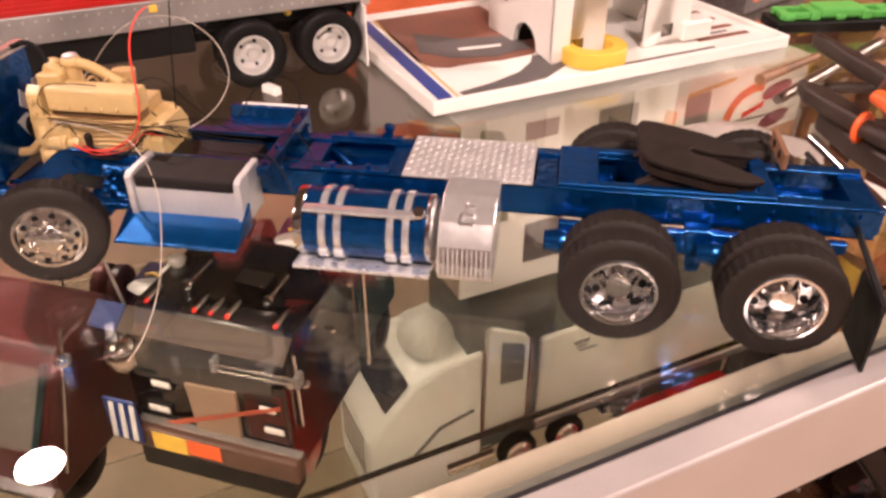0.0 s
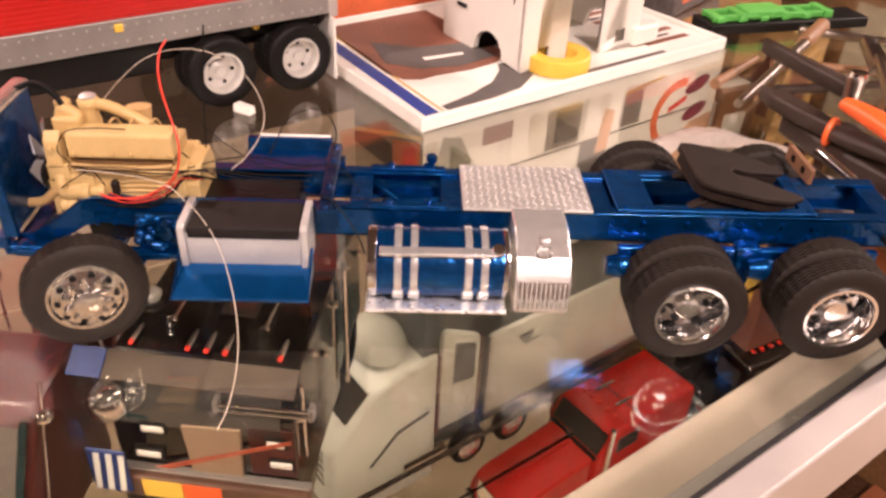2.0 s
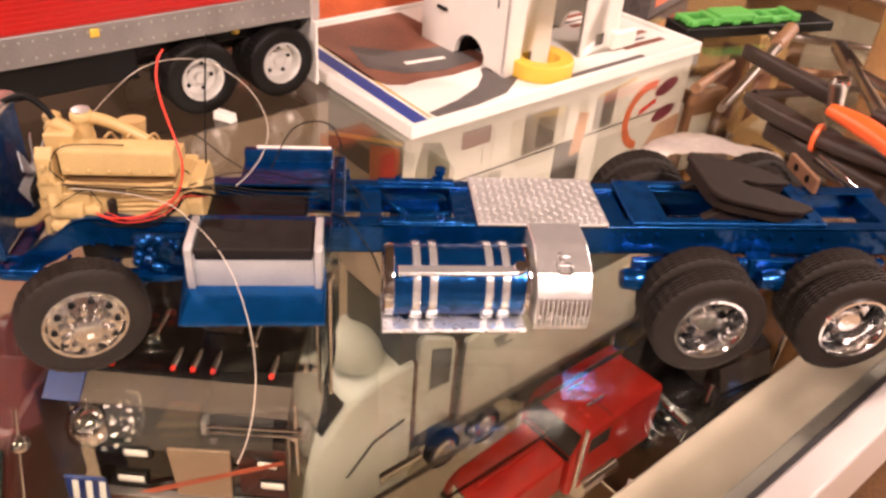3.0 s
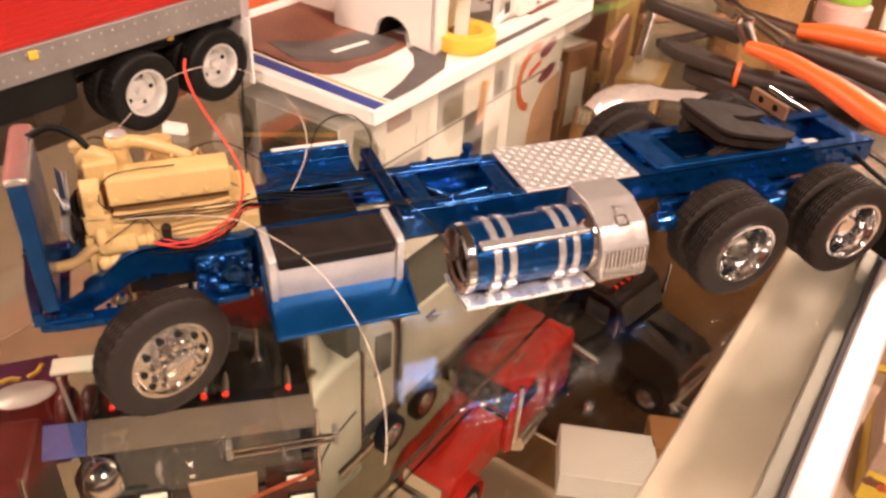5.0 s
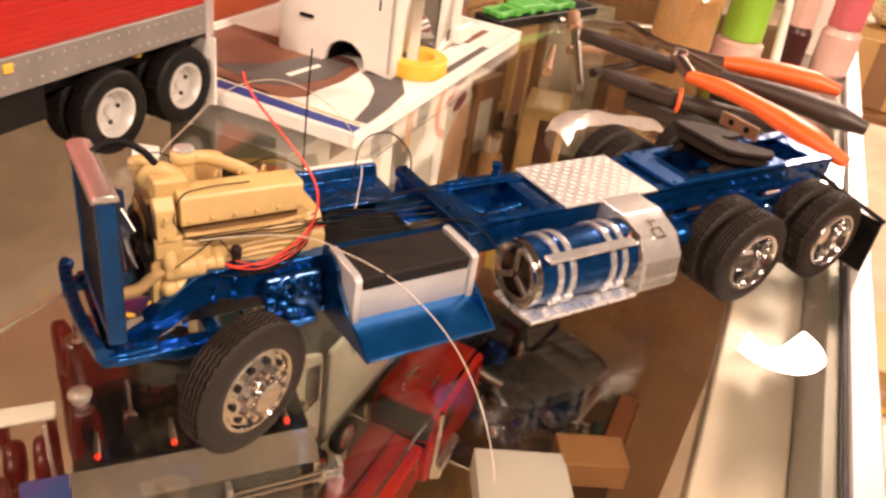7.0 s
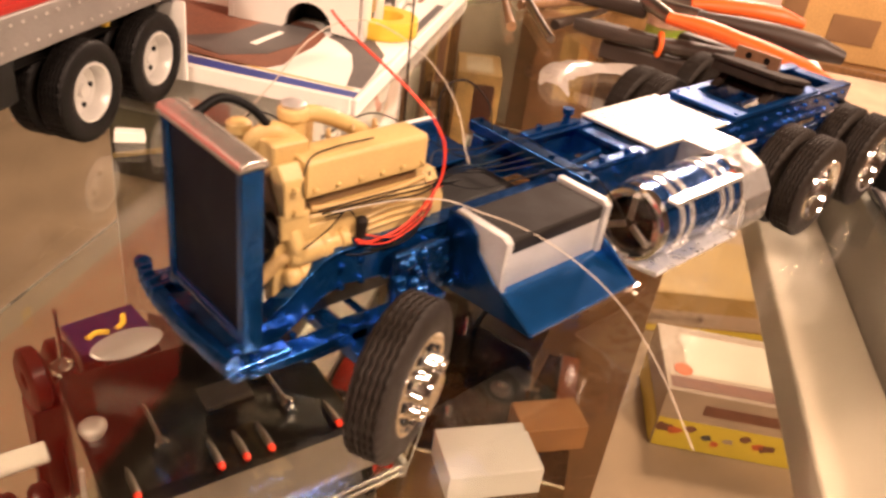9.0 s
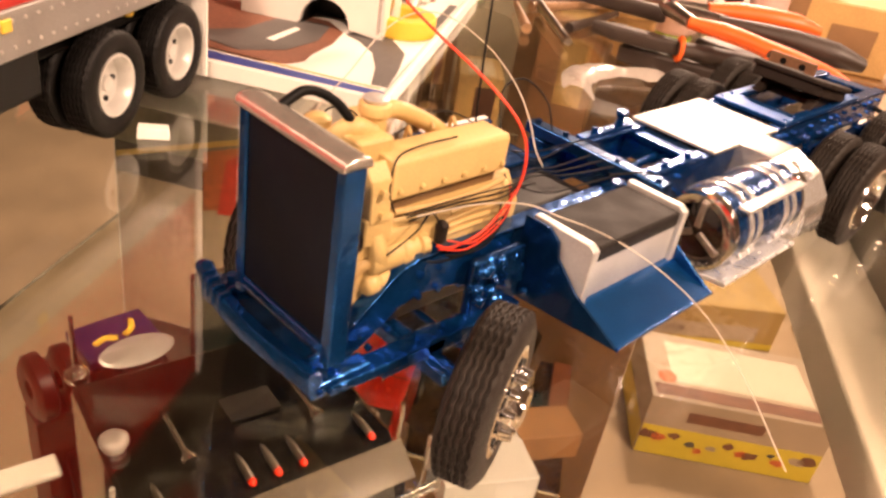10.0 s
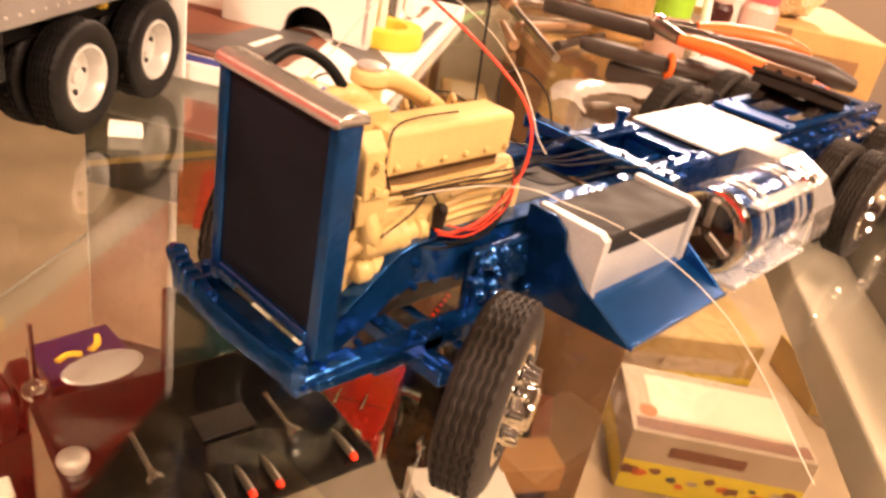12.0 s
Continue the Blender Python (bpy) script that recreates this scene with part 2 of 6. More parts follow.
WOOD_BROWN = surface("brown_resin", (0.20, 0.10, 0.05), 0.5, 0, 900, 0.25, 0.2)
GREEN = surface("green_plastic", (0.10, 0.42, 0.07), 0.4, 0, 900, 0.15, 0.1)
RED_CARD = surface("red_printed_card", (0.48, 0.035, 0.02), 0.45, 0, 300, 0.35, 0.05, 0, 25)
KRAFT = surface("brown_cardboard", (0.26, 0.14, 0.06), 0.75, 0, 1200, 0.15, 0.2, 0, 30)

# ---- the room and the display case ----
GZ = 0.03  # the glass top
EDGE = 34.4  # the case's front edge, turned from the chassis


def room_wall(name, x0, x1, y0, y1, z0, z1, material=WALL):
    return solid(name, box(x0, x1, y0, y1, z0, z1, 0), material, "plain warm painted room surface lit by lamps", "wall", kind="structure")


room_wall("floor", -90, 120, -60, 110, -23.6, -22.6, CARPET)
room_wall("ceiling", -90, 120, -60, 110, 36, 37, CEILING)
# south and west walls are unseen; dark colour cuts bounce into the chrome
room_wall("wall_south", -90, 120, -61, -60, -22.6, 36, DARK_WALL)
room_wall("wall_west", -91, -90, -60, 110, -22.6, 36, DARK_WALL)
room_wall("wall_east", 120, 121, -60, 110, -22.6, 36)

# added wall: keeps the far view through the glass dark
solid("wall_north", box(-120, 120, 50, 51, -22.6 - GZ, 36 - GZ, 0), DARK_WALL, "added plain dark brown wall behind the display case", "wall", at=(0.706, -0.81, GZ), turn=(0, 0, EDGE), kind="structure")
# the case: own axes, u along the front edge, v away from it; its origin on the gasket line
case = thing("display_case", (0.706, -0.81, GZ), "aluminium framed glass display case with models on its shelves", "display case", turn=(0, 0, EDGE))
top_glass = part("top_glass", box(-16, 14, 0.012, 12.38, -0.15, 0.0, 0), GLASS, case, "thick clear glass top with a green tint")
top_glass.visible_shadow = False
part("gasket", box(-16, 14, -0.035, 0.010, -0.10, 0.012, 0.006), GASKET, case)
part("front_rail", box(-16, 14, -0.33, -0.037, -0.95, 0.03, 0.03), ALU, case, "satin aluminium front rail")
part("inner_ledge", box(-16, 14, 0.012, 0.16, -1.5, -0.155, 0.02), ALU_DULL, case)
part("ledge_step", box(-16, 14, 0.165, 1.03, -1.50, -1.0, 0.03), LEDGE, case, "taupe ledge inside the front rail")

# ---- the model truck chassis ----
truck = thing("truck_chassis_model", (0, 0, 0), "unfinished blue model truck chassis with tan engine on the glass top", "model truck")
N, F, MID = 0.85, 1.65, 1.25  # outer faces of the two rails and the middle line


def rail(y_out, y_in):
    """A channel rail with a raised middle and a dropped front horn, bolted all along."""
    side = [(-6.14, 0.56), (-5.86, 0.58), (-5.68, 0.68), (-5.5, 0.81), (-5.34, 0.86), (-5.05, 0.82), (-4.8, 0.78), (2.15, 0.78), (2.22, 0.84), (2.22, 1.08), (-4.9, 1.08), (-5.2, 1.11), (-5.38, 1.11), (-5.48, 1.08), (-5.56, 1.03), (-5.70, 0.91), (-5.86, 0.80), (-6.00, 0.72), (-6.14, 0.70)]
    a, b = sorted((y_out, y_out + (0.03 if y_in > y_out else -0.03)))
    bm = prism(side, "y", a, b, 0.006)
    lo, hi = sorted((y_out, y_in))
    # top flange of the swept-up front
    sweep = [(-5.0, 1.085), (-5.2, 1.112), (-5.38, 1.112), (-5.48, 1.082), (-5.56, 1.032), (-5.70, 0.912), (-5.86, 0.802)]
    prism(sweep + [(x, z - 0.028) for x, z in reversed(sweep)], "y", lo, hi, 0.004, bm=bm)
    quadbox(bm, -5.0, 2.2, lo, hi, 1.052, 1.082, 0.008)
    quadbox(bm, -5.0, 2.2, lo, hi, 0.778, 0.806, 0.008)
    s = -1 if y_in > y_out else 1
    rnd = random.Random(3)
    spots = [(x, y_out + s * 0.012, z) for x in (-5.35, -5.2, -4.85, -4.7, -4.6, -3.2, -3.05, -2.5, -0.62, -0.5, -0.3, 0.1, 0.45, 0.62, 0.78, 1.0, 1.3, 1.62, 1.85, 2.05) for z in (0.86, 0.99)]
    spots += [(-5.72, y_out + s * 0.012, 0.63), (-5.58, y_out + s * 0.012, 0.72), (-5.9, y_out + s * 0.012, 0.58)]
    return bolts(bm, [(x + rnd.uniform(-.02, .02), y, z) for x, y, z in spots], "y", 0.021, 0.016)


part("frame_rail", rail(N, N + 0.13), BLUE, truck)
part("frame_rail", rail(F, F - 0.13), BLUE, truck)


def crossmember(x0, x1, z0=0.80, z1=1.05, flange=0.05):
    bm = box(x0, x1, N + 0.03, F - 0.03, z0, z1, 0.012)
    quadbox(bm, x0 - flange, x1 + flange, N + 0.03, F - 0.03, z1 - 0.04, z1 + 0.006, 0.006)
    return bm


for x0, x1 in ((-3.02, -2.92), (-2.16, -2.04), (-0.74, -0.64), (2.04, 2.16)):
    part("crossmember", crossmember(x0, x1), BLUE, truck)
part("crossmember", crossmember(-4.62, -4.5, 0.62, 0.84), BLUE, truck)
# cab support, a raised bar behind the battery boxes
cab_bar = box(-3.32, -3.20, 0.56, 1.86, 1.12, 1.22, 0.015)
for y in (0.80, 1.70):
    quadbox(cab_bar, -3.36, -3.16, y - 0.07, y + 0.07, 0.90, 1.13, 0.012)
bolts(cab_bar, [(-3.26, y, 1.225) for y in (0.64, 1.0, 1.5, 1.78)], "z", 0.025, 0.02)
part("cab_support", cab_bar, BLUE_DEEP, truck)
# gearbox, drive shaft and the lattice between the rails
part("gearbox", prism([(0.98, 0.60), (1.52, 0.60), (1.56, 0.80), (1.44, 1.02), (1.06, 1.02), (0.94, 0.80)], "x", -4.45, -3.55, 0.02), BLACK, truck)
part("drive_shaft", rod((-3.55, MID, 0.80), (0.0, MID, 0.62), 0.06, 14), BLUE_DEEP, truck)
lattice = bmesh.new()
for p, q in (((-2.9, 0.92, 0.95), (-2.62, 1.2, 0.9)), ((-2.9, 1.58, 0.95), (-2.62, 1.3, 0.9)), ((-2.62, 1.25, 0.9), (-2.2, 1.25, 0.95))):
    rod(p, q, 0.035, 8, bm=lattice)
quadbox(lattice, -2.78, -2.34, 1.02, 1.48, 0.80, 0.86, 0.01)
for y in (0.90, 1.60):
    quadbox(lattice, -2.9, -2.16, y - 0.045, y + 0.045, 1.03, 1.11, 0.01)
bolts(lattice, [(-2.7, 0.9, 1.12), (-2.35, 0.9, 1.12), (-2.7, 1.6, 1.12), (-2.35, 1.6, 1.12)], "z", 0.03, 0.03)
part("frame_lattice", lattice, BLUE, truck)
air_valve = rod((-2.30, 1.62, 1.06), (-2.30, 1.62, 1.20), 0.035, 10)
rod((-2.30, 1.62, 1.18), (-2.30, 1.62, 1.23), 0.055, 10, bm=air_valve)
part("air_valve", air_valve, BLUE, truck)

# diamond deck plate
deck = part("deck_plate", box(-2.02, -0.81, 0.83, 1.67, 1.088, 1.115, 0.006), SILVER, truck, "silver diamond tread plate")
tread = bmesh.new()
for i in range(17):
    for j in range(12):
        x, y = -1.98 + i * 0.0705, 0.87 + j * 0.069
        a = radians(45 if (i + j) % 2 else -45)
        c, s = math.cos(a), math.sin(a)
        ring = [(x + c * u - s * v, y + s * u + c * v) for u, v in ((-0.034, 0), (0, -0.011), (0.034, 0), (0, 0.011))]
        vs = [tread.verts.new((px, py, 1.114)) for px, py in ring]
        tip = [tread.verts.new((x + c * u, y + s * u, 1.1265)) for u in (-0.015, 0.015)]
        for f4 in ((vs[0], vs[1], tip[1], tip[0]), (vs[2], vs[3], tip[0], tip[1])):
            tread.faces.new(f4)
        tread.faces.new((vs[1], vs[2], tip[1])), tread.faces.new((vs[3], vs[0], tip[0]))
tread_ob = part("tread_pattern", tread, SILVER, deck)
tagged(tread_ob, kind="stuff")


# ---- wheels ----
def tyre_mesh(R=0.505, width=0.29, seg=144):
    """A truck tyre with ribs, zigzag grooves and blocks; axle along y, outer side at -y."""
    half = width / 2
    prof = [(0.30, -half * 0.80), (0.32, -half * 0.92), (0.37, -half), (0.42, -half * 1.0), (0.462, -half * 0.94), (0.488, -half * 0.84), (R - 0.006, -half * 0.74)]
    grooves = []
    n = 5
    for k in range(n):
        c = half * (-0.56 + 0.28 * k)
        grooves += [(R, c - 0.012), (R - 0.022, c - 0.008), (R - 0.022, c + 0.008), (R, c + 0.012)]
    prof = prof + grooves + [(r, -y) for r, y in reversed(prof)]
    bm = bmesh.new()
    rings = []
    for k in range(seg):
        a = 2 * math.pi * k / seg
        ring = []
        for i, (r, y) in enumerate(prof):
            if r > R - 0.01 and k % 4 == 0 and abs(y) < half * 0.8:
                r = r - 0.010
            zig = (0.0, 0.006, 0.0, -0.006)[k % 4]
            yy = y + (zig if 7 <= i < 7 + 4 * n else 0)
            ring.append(bm.verts.new((r * math.cos(a), yy, r * math.sin(a))))
        rings.append(ring)
    for p, q in zip(rings, rings[1:] + rings[:1]):
        for i in range(len(prof) - 1):
            bm.faces.new((p[i], q[i], q[i + 1], p[i + 1]))
    bmesh.ops.recalc_face_normals(bm, faces=bm.faces)
    return bm


def rear_rim():
    """A deep-dished chrome rim with a hub, eight hand holes and nuts."""
    bm = turned([(0.335, -0.125), (0.325, -0.150), (0.30, -0.150), (0.285, -0.13), (0.27, 0.0), (0.255, 0.10), (0.17, 0.115), (0.13, 0.05), (0.12, -0.02), (0.10, -0.05), (0.0, -0.06)], "y", 40)
    for k in range(8):
        a = 2 * math.pi * k / 8
        rod((0.15 * math.cos(a), 0.04, 0.15 * math.sin(a)), (0.15 * math.cos(a), 0.10, 0.15 * math.sin(a)), 0.018, 6, bm=bm)
    turned([(0.335, 0.12), (0.335, -0.12)], "y", 40, bm=bm)
    return bm


def front_rim():
    """A bulging chrome disc with ten round holes in two rows of lugs."""
    bm = turned([(0.335, -0.10), (0.33, -0.135), (0.305, -0.14), (0.285, -0.115), (0.27, -0.115), (0.20, -0.155), (0.145, -0.165), (0.12, -0.185), (0.115, -0.235), (0.08, -0.245), (0.0, -0.248)], "y", 40)
    for k in range(10):
        a = 2 * math.pi * (k + 0.5) / 10
        c, s = math.cos(a), math.sin(a)
        rod((0.178 * c, -0.15, 0.178 * s), (0.178 * c, -0.215, 0.178 * s), 0.040, 10, 0.026, bm=bm)
    return bm


# solid black discs paint in the dark of hand holes left uncut
def rim_holes(r, y, radius, count, phase=0.0):
    bm = bmesh.new()
    for k in range(count):
        a = 2 * math.pi * (k + phase) / count
        c, s = math.cos(a), math.sin(a)
        rod((r * c, y, r * s), (r * c, y + 0.02, r * s), radius, 12, bm=bm)
    return bm


WHEEL_R = 0.52
TYRE = as_mesh("tyre", tyre_mesh(WHEEL_R, 0.28), RUBBER)
RIM_REAR = as_mesh("rim", rear_rim(), CHROME)
RIM_FRONT = as_mesh("rim", front_rim(), CHROME)
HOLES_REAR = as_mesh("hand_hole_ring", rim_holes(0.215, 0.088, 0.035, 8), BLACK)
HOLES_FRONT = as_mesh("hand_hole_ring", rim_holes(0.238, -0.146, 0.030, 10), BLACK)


def shared(name, mesh, parent, at=(0, 0, 0), turn=(0, 0, 0), label=""):
    ob = new(name, mesh)
    ob.matrix_basis = pose(at[0] * U, at[1] * U, at[2] * U, *turn)
    ob.parent = parent
    return tagged(ob, label)


def wheel(at, spin, rim, holes, turn=0, flip=1):
    """One wheel under the truck: tyre, rim, black discs for the shade in the hand holes."""
    hub = new("wheel")
    hub.empty_display_size = 0.005
    hub.matrix_basis = pose(at[0] * U, at[1] * U, at[2] * U, 0, 0, turn + (0 if flip > 0 else 180))
    hub.parent = truck
    shared("tyre", TYRE, hub, turn=(0, spin, 0))
    if rim:
        shared("rim", rim, hub, turn=(0, spin, 0), label="bright chrome rim")
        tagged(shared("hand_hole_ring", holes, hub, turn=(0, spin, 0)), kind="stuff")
    return hub


for x in (0.0, 1.35):
    wheel((x, 0.165, WHEEL_R + GZ), 10 + 37 * x, RIM_REAR, HOLES_REAR)
    wheel((x, 0.475, WHEEL_R + GZ), 22, None, None)
    wheel((x, 2 * MID - 0.165, WHEEL_R + GZ), 5, RIM_REAR, HOLES_REAR, 0, -1)
    wheel((x, 2 * MID - 0.475, WHEEL_R + GZ), 15, None, None)
    axle = turned([(0.07, 0.2), (0.07, 1.0), (0.16, 1.08), (0.17, 1.42), (0.07, 1.5), (0.07, 2.3)], "y", 18, (x, 0, 0.53))
    part("rear_axle", axle, BLUE, truck)
    for y in (0.74, 1.76):
        spring = bmesh.new()
        for h, w in ((0.0, 0.46), (0.042, 0.38), (0.084, 0.28)):
            quadbox(spring, x - w, x + w, y - 0.05, y + 0.05, 0.64 + h, 0.684 + h, 0.008)
        quadbox(spring, x - 0.07, x + 0.07, y - 0.065, y + 0.065, 0.46, 0.82, 0.01)
        bolts(spring, [(x + dx, y + dy, 0.82) for dx in (-.05, .05) for dy in (-.05, .05)], "z", 0.018, 0.04)
        part("leaf_spring", spring, BLUE, truck)
for y in (0.71, 1.71):
    walking = prism([(-0.55, 0.70), (-0.35, 0.60), (0.5, 0.56), (0.85, 0.56), (1.7, 0.60), (1.95, 0.70), (1.95, 0.80), (-0.55, 0.80)], "y", y, y + 0.08, 0.012)
    bolts(walking, [(-0.45 + 0.16 * k, y - 0.005 if y < 1 else y + 0.085, 0.74 - 0.04 * (k % 2)) for k in range(15)], "y", 0.024, 0.02)
    part("equaliser_beam", walking, BLUE, truck)
for y0 in (0.68, 1.66):
    hanger = prism([(0.56, 0.84), (0.80, 0.84), (0.74, 0.40), (0.62, 0.40)], "y", y0, y0 + 0.16, 0.01)
    bolts(hanger, [(0.68, y0 - 0.005, z) for z in (0.45, 0.6, 0.72)], "y", 0.025, 0.02)
    part("spring_hanger", hanger, BLUE, truck)
for x in (-0.52, 0.82):
    pot = turned([(0.0, -0.16), (0.09, -0.15), (0.11, -0.05), (0.12, 0.0), (0.11, 0.05), (0.09, 0.12), (0.0, 0.13)], "x", 16, (x, 0.62, 0.66))
    part("brake_chamber", pot, BLUE, truck)
wheel((-5.33, 0.24, WHEEL_R + GZ), 0, RIM_FRONT, HOLES_FRONT, 24)
wheel((-5.33, 2 * MID - 0.24, WHEEL_R + GZ), 0, RIM_FRONT, HOLES_FRONT, 24, -1)
steer = rod((-5.33, 0.25, 0.50), (-5.33, 2.25, 0.50), 0.055, 12)
quadbox(steer, -5.40, -5.26, 0.5, 2.0, 0.42, 0.52, 0.015)
rod((-5.05, 0.5, 0.46), (-5.05, 2.0, 0.46), 0.028, 8, bm=steer)
part("front_axle", steer, BLUE, truck)
for y in (0.72, 1.78):
    leaf = bmesh.new()
    prism([(-6.10, 0.60), (-5.7, 0.575), (-5.33, 0.565), (-4.95, 0.575), (-4.60, 0.60), (-4.60, 0.655), (-4.95, 0.645), (-5.33, 0.64), (-5.7, 0.645), (-6.10, 0.665)], "y", y - 0.07, y + 0.07, 0.008, bm=leaf)
    quadbox(leaf, -5.72, -4.94, y - 0.06, y + 0.06, 0.53, 0.562, 0.006)
    quadbox(leaf, -5.40, -5.26, y - 0.07, y + 0.07, 0.48, 0.66, 0.01)
    bolts(leaf, [(-5.33 + d, y, 0.66) for d in (-.1, .1)], "z", 0.02, 0.03)
    part("leaf_spring", leaf, BLUE, truck)

# ---- front crossmember and radiator ----
# a flat-topped bar with knuckled ends, a gap behind it, and the joint at each rail horn
beam_way = [(-6.19, 0.68, 0.72), (-6.22, 0.88, 0.735), (-6.25, 1.1, 0.755), (-6.26, 1.3, 0.775), (-6.262, 1.46, 0.80), (-6.255, 1.58, 0.83), (-6.24, 1.66, 0.855)]
beam = bmesh.new()
way = spline(beam_way, 6)
rings = []
for p in way:
    w, h = 0.040, 0.062
    ring_pts = [(-w, -h), (w, -h), (w * 1.1, h * 0.5), (w * 0.7, h), (-w * 0.7, h), (-w * 1.1, h * 0.5)]
    rings.append([beam.verts.new((p.x + a, p.y, p.z + b)) for a, b in ring_pts])
for p, q in zip(rings, rings[1:]):
    for k in range(6):
        beam.faces.new((p[k], p[(k + 1) % 6], q[(k + 1) % 6], q[k]))
beam.faces.new(rings[0][::-1]), beam.faces.new(rings[-1])
bmesh.ops.recalc_face_normals(beam, faces=beam.faces)
beam_ob = part("front_crossmember", beam, BLUE, truck)
for k in range(4):
    q = way[22 + 3 * k]
    part("rib", box(q.x - 0.050, q.x + 0.034, q.y - 0.016, q.y + 0.016, q.z - 0.05, q.z + 0.074, 0.010), BLUE, beam_ob)
part("knuckle", turned([(0.0, -0.06), (0.04, -0.05), (0.058, 0.0), (0.04, 0.05), (0.0, 0.06)], "y", 16, (-6.235, 1.67, 0.865)), BLUE, beam_ob)
part("base_channel", box(-6.15, -5.99, 0.76, 1.62, 0.60, 0.66, 0.012), BLUE_DEEP, beam_ob)
for y in (0.74, 1.74):
    tow = box(-6.20, -5.80, y - 0.06, y + 0.06, 0.58, 0.68, 0.02)
    bolts(tow, [(-6.13, y, 0.69), (-6.02, y, 0.69)], "z", 0.035, 0.03)
    bolts(tow, [(-6.15 + 0.1 * k, y - 0.065, 0.63) for k in range(4)], "y", 0.018, 0.012)
    part("tow_bracket", tow, BLUE, truck)
RX0, RX1, RY0, RY1, RZ0, RZ1 = -6.14, -6.015, 0.66, 1.525, 0.79, 1.92
radiator = part("radiator", box(RX0 + 0.085, RX1, RY0 + 0.06, RY1 - 0.06, RZ0 + 0.10, RZ1 - 0.02, 0.01), BLUE, truck)
part("side_channel", box(RX0, RX1, RY0, RY0 + 0.07, RZ0, RZ1, 0.012), BLUE, radiator)
part("side_channel", box(RX0, RX1, RY1 - 0.07, RY1, RZ0, RZ1, 0.012), BLUE, radiator)
part("bottom_channel", box(RX0, RX1, RY0 + 0.072, RY1 - 0.072, RZ0 + 0.05, RZ0 + 0.115, 0.012), BLUE, radiator)
part("core", box(RX0 + 0.02, RX0 + 0.08, RY0 + 0.065, RY1 - 0.065, RZ0 + 0.117, RZ1 - 0.01, 0.004), CORE, radiator, "smooth blue-black core")
crown = [((RX0 + RX1) / 2 - 0.085 * math.cos(a), RZ1 - 0.004 + 0.046 * math.sin(a) ** 0.7) for a in [math.pi * k / 10 for k in range(11)]]
cap_bm = prism([((RX0 + RX1) / 2 - 0.085, RZ1 - 0.02)] + crown + [((RX0 + RX1) / 2 + 0.085, RZ1 - 0.02)], "y", RY0 - 0.015, RY1 + 0.015)
bmesh.ops.bevel(cap_bm, geom=[e for e in cap_bm.edges if abs(e.verts[0].co.y - e.verts[1].co.y) < 1e-6], offset=0.018, segments=3, affect="EDGES", profile=0.5)
part("radiator_cap", cap_bm, TANK_TOP, radiator, "bare glossy silver top tank")

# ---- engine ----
# engine casting colour with the shade of its recesses painted in
HEAD_SHADE = surface("shaded_tan_casting", (0.16, 0.09, 0.035), 0.5, 0, 1500, 0.3, 0.2, 0, 140)
block = prism([(0.92, 0.84), (1.58, 0.84), (1.60, 1.30), (1.54, 1.36), (0.96, 1.36), (0.92, 1.32)], "x", -5.62, -4.52, 0.014)
engine = part("engine", block, TAN, truck, "tan painted diesel engine", at=(-0.025, 0.03, 0))
for k in range(5):  # casting ribs along the near side
    z = 1.13 + 0.05 * k
    part("rib", hose([(-5.2 + 0.05 * k, 0.922, z), (-4.92, 0.914, z + 0.02), (-4.58 - 0.01 * k, 0.924, z + 0.005)], 0.014, 6, 5), TAN, engine)
part("cylinder_head", box(-5.50, -4.62, 1.0, 1.21, 1.362, 1.45, 0.006), HEAD_SHADE, engine, "cylinder head with the shade under the cover painted in dark brown")
part("side_plate", box(-5.58, -5.32, 0.905, 0.93, 0.90, 1.30, 0.010), TAN, engine)
part("lifter_cover", box(-5.20, -4.62, 0.905, 0.93, 0.92, 1.08, 0.010), TAN, engine)
cover = prism([(0.95, 1.452), (1.20, 1.452), (1.20, 1.66), (1.18, 1.685), (0.97, 1.685), (0.95, 1.66)], "x", -5.52, -4.60, 0.010)
part("valve_cover", cover, TAN, engine)
part("inner_head", box(-5.50, -4.62, 1.215, 1.50, 1.362, 1.50, 0.012), TAN_DARK, engine)
sump = prism([(0.98, 0.58), (1.50, 0.58), (1.56, 0.86), (0.94, 0.86)], "x", -5.50, -4.62, 0.014)
# pan is black to paint in the dark behind the rail
part("oil_pan", sump, BLACK, engine)
bell = prism([(0.96, 0.82), (1.54, 0.82), (1.56, 1.2), (1.44, 1.36), (1.06, 1.36), (0.94, 1.2)], "x", -4.53, -4.40, 0.014)
part("flywheel_housing", bell, TAN, engine)
front = prism([(0.94, 0.82), (1.56, 0.82), (1.54, 1.40), (1.40, 1.60), (1.06, 1.60), (0.92, 1.38)], "x", -5.72, -5.60, 0.010)
part("front_cover", front, HEAD_SHADE, engine, "timing cover with recess shade painted in brown")
part("cover_column", box(-5.745, -5.60, 0.925, 1.02, 0.80, 1.24, 0.012), TAN, engine)
part("cover_flange", prism([(1.05, 0.86), (1.45, 0.86), (1.42, 1.5), (1.08, 1.5)], "x", -5.742, -5.722, 0.008), TAN_DARK, engine)
pump = turned([(0.0, -5.66), (0.07, -5.65), (0.085, -5.62), (0.085, -5.44), (0.095, -5.43), (0.095, -5.38), (0.065, -5.37), (0.065, -5.30), (0.085, -5.29), (0.085, -5.24), (0.045, -5.23), (0.0, -5.22)], "x", 20, (0, 0.935, 1.125))
part("water_pump", pump, TAN, engine)
